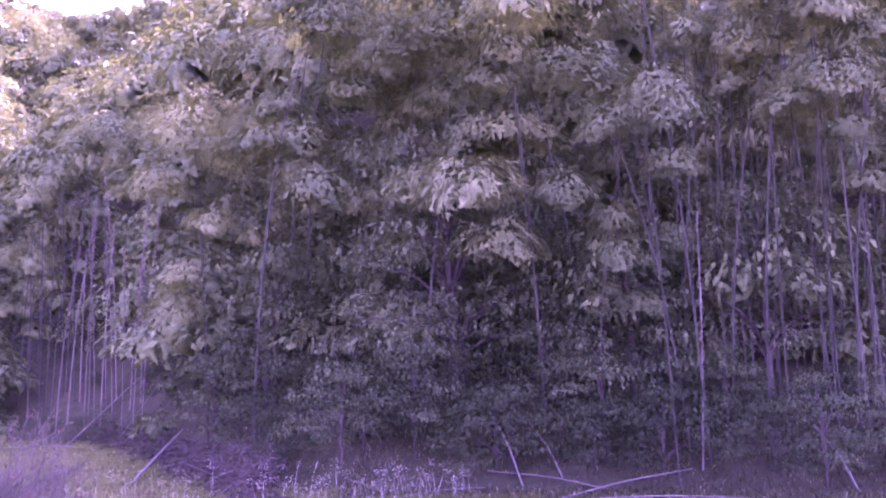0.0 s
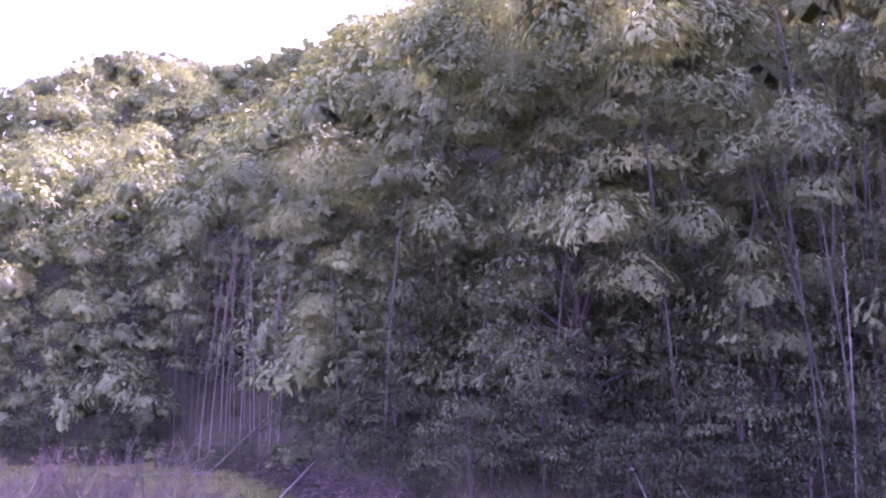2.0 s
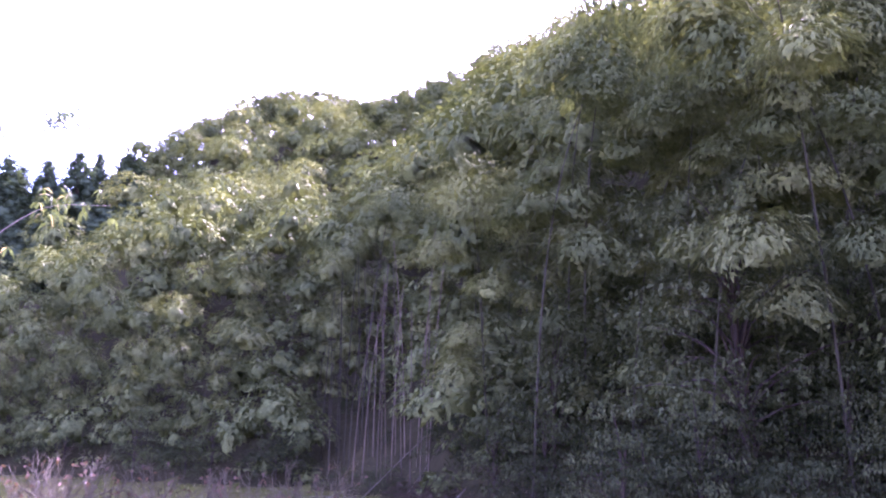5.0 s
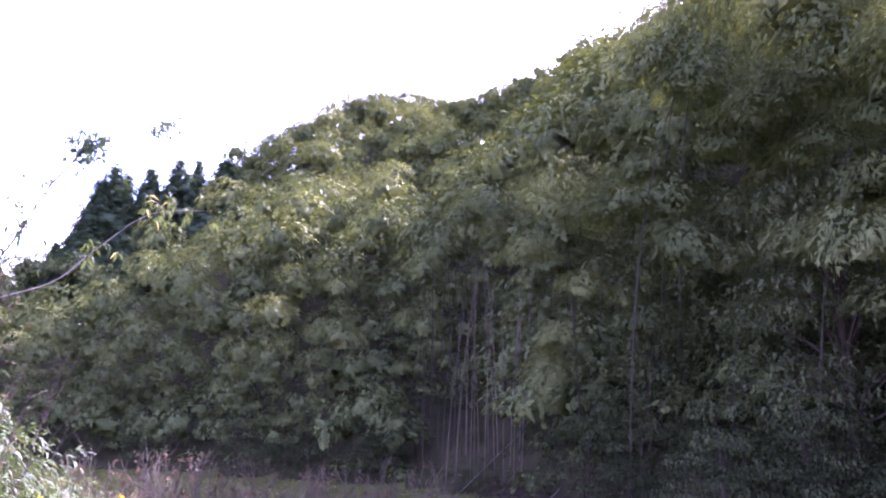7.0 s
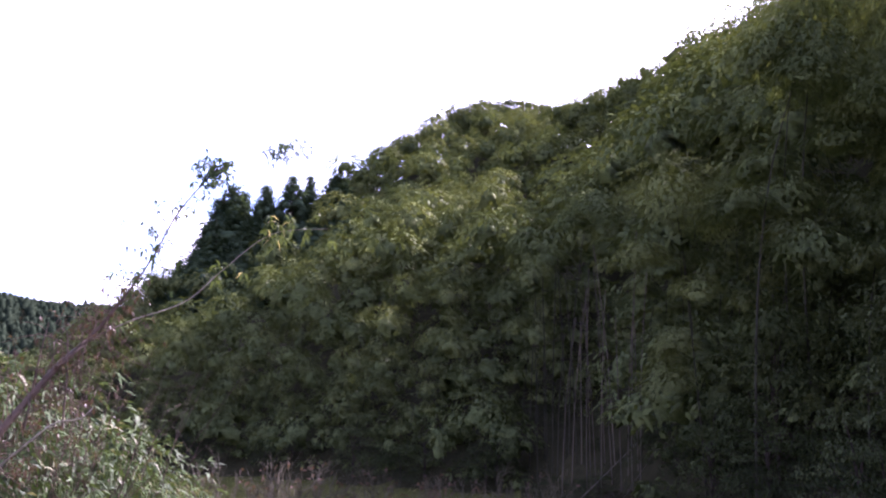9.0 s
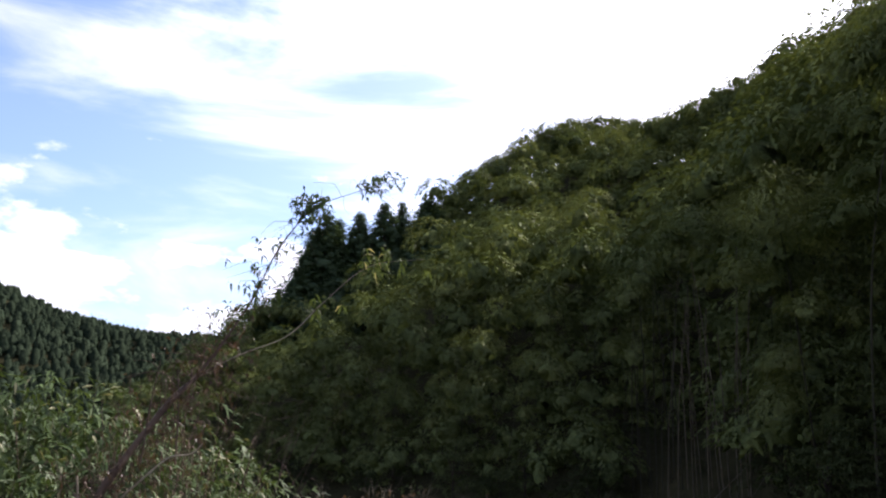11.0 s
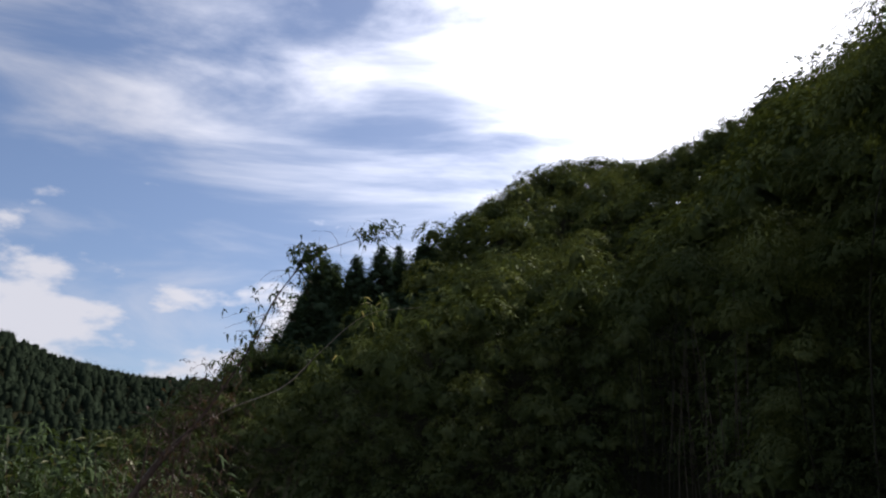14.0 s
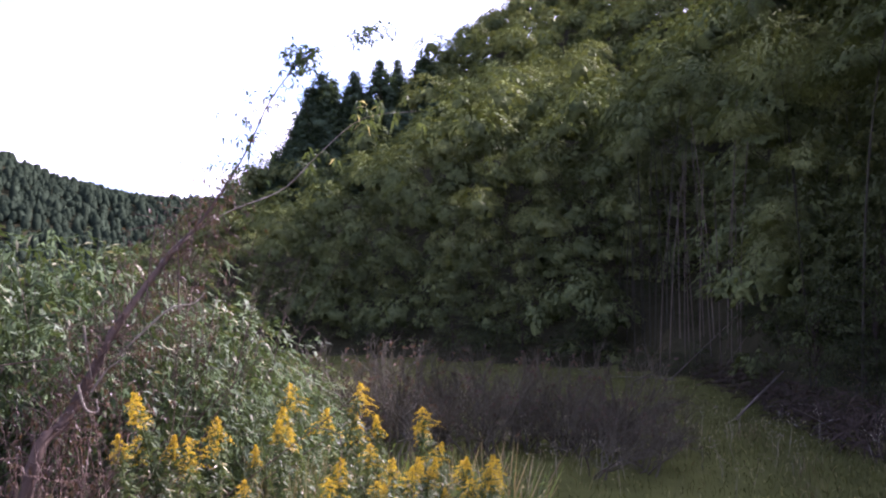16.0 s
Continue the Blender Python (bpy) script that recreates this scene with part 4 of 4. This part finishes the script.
# ---- the bank: dwarf bamboo, dead branches, goldenrod ----
def dwarf_bamboo_thing(seed, height):
    global rng
    rng = np.random.default_rng(seed)
    ob = thing("dwarf_bamboo", "leafy clump of green dwarf bamboo on the bank", "dwarf bamboo", "dwarf bamboo thicket on the bank")
    stems, got = [], []
    for k in range(24):
        a, l = rng.random() * 6.283, rng.uniform(0.1, 0.6)
        foot_at = np.array([math.cos(a) * l * 0.8, math.sin(a) * l * 0.8, 0])
        h = height * rng.uniform(0.6, 0.95)
        top = foot_at + np.array([math.cos(a) * l * 0.5, math.sin(a) * l * 0.5, h]) + rng.normal(0, 0.12, 3)
        line = curve([foot_at, (foot_at * 0.6 + top * 0.4) + np.array([0, 0, 0.1 * h]), top], 7)
        stems.append(tube(line, np.linspace(0.007, 0.002, 7), 3))
    for k in range(9):
        q = (0.98, 0.80, 0.76, 0.72, 0.56, 0.5, 0.46, 0.28, 0.22)[k]
        a, off = k * 2.25 + rng.normal(0, 0.3), (0.0 if k == 0 else 0.36 + 0.12 * (1 - q)) * rng.uniform(0.8, 1.2)
        rad, tall = rng.uniform(0.36, 0.5), rng.uniform(0.8, 1.1)
        at = np.array([math.cos(a) * off, math.sin(a) * off, height * q - rad * 0.7])
        got.append(plume(at, (math.cos(a), math.sin(a)), rad, 560, 0.085, 0.017, tall, 1.15, -0.6, 0.3, (1.12, 0.6), 6, 0.5, 0.45))
    part("stemwork", quad_mesh("stemwork", *join(stems), CULM, True), ob)
    part("foliage", foliage_mesh("foliage", foliage(got, []), THICKET_LEAF), ob, "narrow drooping green leaves")
    return ob


def thicket():
    rnd = random.Random(8)
    kinds = [dwarf_bamboo_thing(301, 2.0), dwarf_bamboo_thing(302, 2.0), dwarf_bamboo_thing(303, 2.0)]
    top_az, top_el = [45, 46.7, 48.3, 49.8, 50.9, 52, 53.5, 55.4, 57.5, 59.6, 63, 67, 75], [-7.5, -5.9, -3.9, -2.4, -0.9, 0.3, 1.2, 2.8, 4.6, 5.3, 6.0, 6.2, 6.3]
    places = []
    for r, lowered in ((5.9, 5.2), (6.8, 2.6), (7.7, 0.6), (8.8, 0.0)):
        az = 47.0 if r > 6 else 50.0
        while az < 80:
            p = spot(az + rnd.uniform(-0.8, 0.8), float(np.interp(az, top_az, top_el)) - lowered * rnd.uniform(0.7, 1.1), r)
            g = float(land(p[0], p[1]))
            size = (p[2] - g) / 2.05
            if size > 0.25:
                places.append((p[0], p[1], size, rnd.uniform(0, 360)))
            az += 2.9 * max(size, 0.6) * 6.5 / r
    scatter(kinds, places)


thicket()


def spray(line, n, length, width, spread, sag=0.25, lo=0.0, hi=1.0, tuft=6):
    """Tufts of hanging leaves along a line."""
    k = len(line)
    s = rng.uniform(lo, hi, n)
    b = np.stack([np.interp(s, np.linspace(0, 1, k), line[:, c]) for c in range(3)], 1) + rng.normal(0, spread, (n, 3)) * np.array([1, 1, 0.7])
    b = np.repeat(b, tuft, axis=0)
    d = rng.normal(0, 0.7, (n * tuft, 3))
    d[:, 2] -= 0.55
    return blades(b, d, rng.uniform(0.6, 1.2, n * tuft) * length, width, sag, 0.5)


def twigs_on(line, n, length, radius, lo=0.1, hi=1.0, rise=0.2):
    out = []
    for k in range(n):
        s = rng.uniform(lo, hi)
        b = np.array([np.interp(s, np.linspace(0, 1, len(line)), line[:, c]) for c in range(3)])
        d = rng.normal(0, 1, 3) + np.array([0, 0, rise])
        d = d / np.linalg.norm(d) * length * rng.uniform(0.4, 1.2)
        out.append(tube(curve([b, b + d * 0.5 + rng.normal(0, 0.04, 3), b + d + np.array([0, 0, -0.05])], 5), np.linspace(radius, radius * 0.3, 5), 4))
    return out


def dead_branches():
    global rng
    rng = np.random.default_rng(40)
    # the long leaning stem that arches up over the thicket
    a = spot(66.3, -10.3, 4.5)
    a[2] = float(land(a[0], a[1]))
    low = curve([a, spot(64.7, -8.5, 4.65), spot(63.1, -6.2, 4.8), spot(61.4, -2.8, 4.9), spot(60.2, -0.2, 5.0), spot(57.4, 4.0, 5.3), spot(55.4, 6.4, 5.5), spot(53.9, 8.7, 5.6)], 30)
    high = curve([spot(53.9, 8.7, 5.6), spot(52.3, 11.6, 5.7), spot(51.0, 14.6, 5.8), spot(49.3, 17.0, 5.9), spot(48.4, 17.8, 6.0), spot(46.0, 18.7, 6.3), spot(42.8, 19.8, 6.8)], 32)
    ob = thing("leaning_bamboo", "half-dead bamboo leaning in an arch over the thicket", "bamboo", at=a)
    o = np.array(a)
    stem = join([tube(low - o, np.linspace(0.038, 0.0075, 30), 8), tube(high - o, np.linspace(0.0072, 0.0022, 32), 6)])
    part("stem", quad_mesh("stem", *stem, DEAD_WOOD, True), ob, "brown weathered stem")
    part("twigwork", quad_mesh("twigwork", *join(twigs_on(low - o, 170, 0.42, 0.003, 0.15, 1.0) + twigs_on(high - o, 54, 0.26, 0.002, 0.0, 0.95, -0.1)), DEAD_WOOD, True), ob)
    part("withered_leaves", leaves_mesh("withered_leaves", np.concatenate([spray(low - o, 560, 0.04, 0.009, 0.15, 0.3, 0.25, 1.0, 3), spray(high - o, 20, 0.04, 0.010, 0.08, 0.3, 0.0, 0.3, 4)]), DRY_LEAF), ob, "brown curled dead leaves")
    green = np.concatenate([spray(high - o, 80, 0.052, 0.016, 0.09, 0.3, 0.02, 0.42, 3), spray(high - o, 90, 0.055, 0.018, 0.07, 0.2, 0.50, 0.68, 4), spray(high - o, 60, 0.05, 0.016, 0.06, 0.2, 0.88, 1.0, 4)])
    part("leaf_sprays", leaves_mesh("leaf_sprays", green, THICKET_LEAF), ob, "sparse hanging green leaf sprays")
    # the paler branch beneath it, with a yellowing tuft at its end
    b = spot(60.2, -0.7, 5.4)
    line = curve([b, spot(57.2, 4.6, 5.5), spot(53.7, 7.2, 5.6), spot(50.0, 8.9, 5.8), spot(47.7, 11.2, 6.0), spot(44.6, 13.8, 6.2), spot(40.7, 14.4, 6.4)], 36)
    ob = thing("arching_branch", "pale arching bamboo branch with yellowing leaves at its tip", "branch", at=b)
    part("stem", quad_mesh("stem", *tube(line - b, np.linspace(0.007, 0.002, 36), 6), PALE_WOOD, True), ob)
    tuft = np.concatenate([spray(line - b, 26, 0.085, 0.014, 0.09, 0.2, 0.80, 0.97, 6), spray(line - b, 10, 0.08, 0.014, 0.06, 0.2, 0.60, 0.70, 6)])
    part("leaf_sprays", leaves_mesh("leaf_sprays", tuft, WEED_LEAF), ob, "yellowing green leaf tufts")
    # broken twigs that stick out of the thicket
    for pts, mat in ((((60.5, -2.5, 5.0), (58.6, -0.6, 5.0), (57.0, 0.9, 5.0), (55.6, 1.2, 5.0), (54.9, 1.9, 5.0)), PALE_WOOD),
                     (((62.2, -0.2, 4.8), (61.9, -2.0, 4.8), (61.6, -3.6, 4.8)), PALE_WOOD), (((61.6, -4.4, 4.7), (60.7, -3.0, 4.7), (59.9, -2.4, 4.7)), PALE_WOOD),
                     (((69.0, -3.2, 4.8), (66.5, -2.6, 4.8), (63.2, -2.2, 4.9)), DEAD_WOOD), (((62.4, -3.9, 4.6), (61.9, -5.4, 4.6), (61.2, -5.6, 4.6), (61.3, -4.8, 4.6)), PALE_WOOD),
                     (((58.6, 0.5, 5.1), (58.3, 4.5, 5.2), (58.0, 7.0, 5.2)), DEAD_WOOD), (((56.5, 0.5, 5.2), (56.6, 4.0, 5.3), (56.9, 6.6, 5.4)), DEAD_WOOD)):
        pp = np.array([spot(*q) for q in pts])
        ob = new("dead_twig", quad_mesh("dead_twig", *tube(curve(pp - pp[0], 14), np.linspace(0.007, 0.003, 14), 5), mat, True))
        ob.location = pp[0]
        tagged(ob, "broken dry twig sticking out of the thicket", "twig", "dead twigs in the thicket")


dead_branches()


def dry_vines():
    """The brown tangle of dead stalks round the foot of the leaning bamboo."""
    global rng
    rng = np.random.default_rng(44)
    for az, r, h, n in ((67.5, 4.5, 1.0, 30), (65.2, 4.6, 1.15, 30), (63.0, 4.8, 1.3, 26), (61.0, 4.9, 1.35, 20), (57.8, 6.5, 2.35, 34), (60.2, 5.3, 1.7, 24), (56.8, 6.6, 2.45, 38), (55.8, 6.7, 2.4, 24), (58.8, 6.3, 2.3, 30), (64.2, 5.0, 1.5, 20), (61.5, 4.3, 0.8, 18)):
        p = spot(az, 0, r)
        p[2] = float(land(p[0], p[1]))
        ob = thing("dead_stalks", "tangle of dry brown stalks and dead vines on the bank", "dead stalks", "dead stalks in the thicket", p)
        rods = []
        for k in range(n):
            b = np.array([rng.normal(0, 0.13), rng.normal(0, 0.13), 0])
            t = b + np.array([rng.normal(0.20, 0.42), rng.normal(0.05, 0.36), h * rng.uniform(0.30, 1.0)])
            rods.append(tube(curve([b, (b + t) / 2 + rng.normal(0, 0.09, 3), t + np.array([0, 0, -0.03])], 7), np.linspace(0.005, 0.0018, 7), 4))
            line = curve([b, (b + t) / 2, t], 6)
            rods += twigs_on(line, 3, 0.28, 0.002, 0.3, 1.0, 0.0)
        part("stalkwork", quad_mesh("stalkwork", *join(rods), DEAD_WOOD, True), ob)
        line = np.array([(0, 0, 0.15), (0, 0, h * 0.5), (0.03, 0.03, h * 0.9)])
        part("withered_foliage", leaves_mesh("withered_foliage", spray(line, 4 * n + 20, 0.04, 0.010, 0.17, 0.3, 0.0, 1.0, 4), DRY_LEAF), ob)


dry_vines()


def goldenrod_thing(seed, height, full):
    global rng
    rng = np.random.default_rng(seed)
    ob = thing("goldenrod", "tall goldenrod in yellow bloom on the bank", "goldenrod", "goldenrod on the bank")
    line = curve([(0, 0, 0), (0.03 * rng.normal(), 0.02, height * 0.5), (0.09 * rng.normal(), 0.06 * rng.normal(), height)], 9)
    part("stem", quad_mesh("stem", *tube(line, np.linspace(0.006, 0.003, 9), 5), WEED_LEAF, True), ob)
    n = 460
    s = rng.uniform(0.12, 0.93, n)
    b = np.stack([np.interp(s, np.linspace(0, 1, 9), line[:, c]) for c in range(3)], 1)
    a = rng.random(n) * 6.283
    d = np.stack([np.cos(a), np.sin(a), rng.normal(0.45, 0.3, n)], 1)
    part("foliage", leaves_mesh("foliage", blades(b, d, rng.uniform(0.07, 0.13, n) * (1.2 - 0.6 * s), 0.014, 0.25, 0.7), WEED_LEAF), ob)
    bloom = []
    for k in range(26):
        q = k / 25
        a = k * 2.4 + rng.normal(0, 0.3)
        root = line[-1] + np.array([0, 0, -0.20 * (0.5 + 0.5 * full) * (1 - q)])
        l = full * (0.145 * (1 - q) ** 0.7 + 0.012) * rng.uniform(0.5, 1.3)
        out = np.array([math.cos(a) + 0.35, math.sin(a), 0.75])
        t = rng.random(30) ** 0.7
        p = root + out * (t * l)[:, None] + np.array([0, 0, -1.0]) * (t ** 2.2 * l * 0.75)[:, None] + rng.normal(0, 0.0035, (30, 3))
        bloom.append(blades(p, rng.normal(0, 0.6, (30, 3)) + np.array([0, 0, 0.7]), rng.uniform(0.006, 0.014, 30), 0.006, 0.1, 0))
    part("bloom", leaves_mesh("bloom", np.concatenate(bloom), YELLOW), ob, "plume of tiny yellow flowers")
    return ob


def goldenrods():
    rnd = random.Random(3)
    kinds = [goldenrod_thing(401, 1.2, 0.8), goldenrod_thing(402, 1.2, 0.55), goldenrod_thing(403, 1.2, 0.68), goldenrod_thing(404, 1.2, 0.42)]
    tops = [(44.85, -4.0, 4.6), (57.6, -4.2, 4.4), (53.5, -6.1, 4.2), (43.1, -6.3, 4.9), (40.9, -5.9, 4.9), (39.1, -6.5, 5.0), (38.4, -8.1, 4.6), (59.6, -6.8, 4.2), (56.2, -7.6, 4.2), (54.2, -8.4, 4.3), (58.7, -7.3, 4.3), (57.0, -7.3, 4.5),
            (47.2, -10.5, 3.6), (52.4, -10.6, 3.7), (36.4, -9.9, 4.2), (35.3, -10.5, 4.2), (49.7, -4.2, 5.4), (48.2, -5.6, 5.2), (46.0, -5.9, 4.9), (52.0, -8.1, 4.6), (37.6, -8.9, 4.4), (42.1, -8.7, 4.4), (44.1, -8.3, 4.5), (39.9, -9.0, 4.4)]
    for k in range(16):
        tops.append((rnd.uniform(35.2, 44.5), rnd.uniform(-12.2, -8.8), rnd.uniform(3.6, 4.6)))
    for k in range(6):
        az = rnd.uniform(36, 50)
        tops.append((az, rnd.uniform(-11.5, -7.2) + (1.2 if 42 < az < 50 else -0.6), rnd.uniform(3.7, 5.2)))
    for k, (az, el, r) in enumerate(tops):
        p = spot(az, el, r)
        g = float(land(p[0], p[1]))
        size = (p[2] - g) / 1.2
        tilt = (rnd.uniform(-8, 8), rnd.uniform(-8, 8), rnd.uniform(0, 360))
        away = pose(0, 0, 0, *tilt) @ Vector((0, 0, 1.2 * size))
        stand(kinds[k % 4], pose(p[0] - away.x, p[1] - away.y, float(land(p[0] - away.x, p[1] - away.y)), *tilt), (size, size, size))


goldenrods()


def weeds():
    global rng
    rng = np.random.default_rng(50)
    n = 5200
    az = rng.uniform(33, 72, n)
    r = rng.uniform(3.4, 6.3, n)
    x, y = -np.sin(np.radians(az)) * r, np.cos(np.radians(az)) * r
    base = np.stack([x, y, land(x, y)], 1)
    d = rng.normal(0, 0.22, (n, 3))
    d[:, 2] = 1
    h = rng.uniform(0.35, 0.95, n) * np.clip((r - 2.2) / 2.5, 0.5, 1)
    stalk = blades(base, d, h, rng.uniform(0.006, 0.02, n), 0.10, 0)
    dry = rng.random(n) < 0.5
    tagged(new("dry_stalks", leaves_mesh("dry_stalks", stalk[dry], STRAW)), "dry grass stalks among the goldenrod", "weeds", kind="stuff")
    t = np.repeat(rng.uniform(0.25, 1.0, (n, 1)), 9, axis=0) * rng.uniform(0.4, 1.0, (n * 9, 1))
    b = np.repeat(stalk[:, 0], 9, axis=0) * (1 - t) + np.repeat(stalk[:, 2], 9, axis=0) * t
    dd = rng.normal(0, 1, (n * 9, 3)) * np.array([1, 1, 0.5]) + np.array([0, 0, 0.3])
    leaf = blades(b, dd, rng.uniform(0.03, 0.09, n * 9), rng.uniform(0.008, 0.018, n * 9), 0.2, 0.5)
    keep = np.repeat(~dry, 9)
    tagged(new("weeds", leaves_mesh("weeds", np.concatenate([stalk[~dry], leaf[keep]]), WEED_LEAF)), "tangled green weeds on the bank", "weeds", kind="stuff")


weeds()
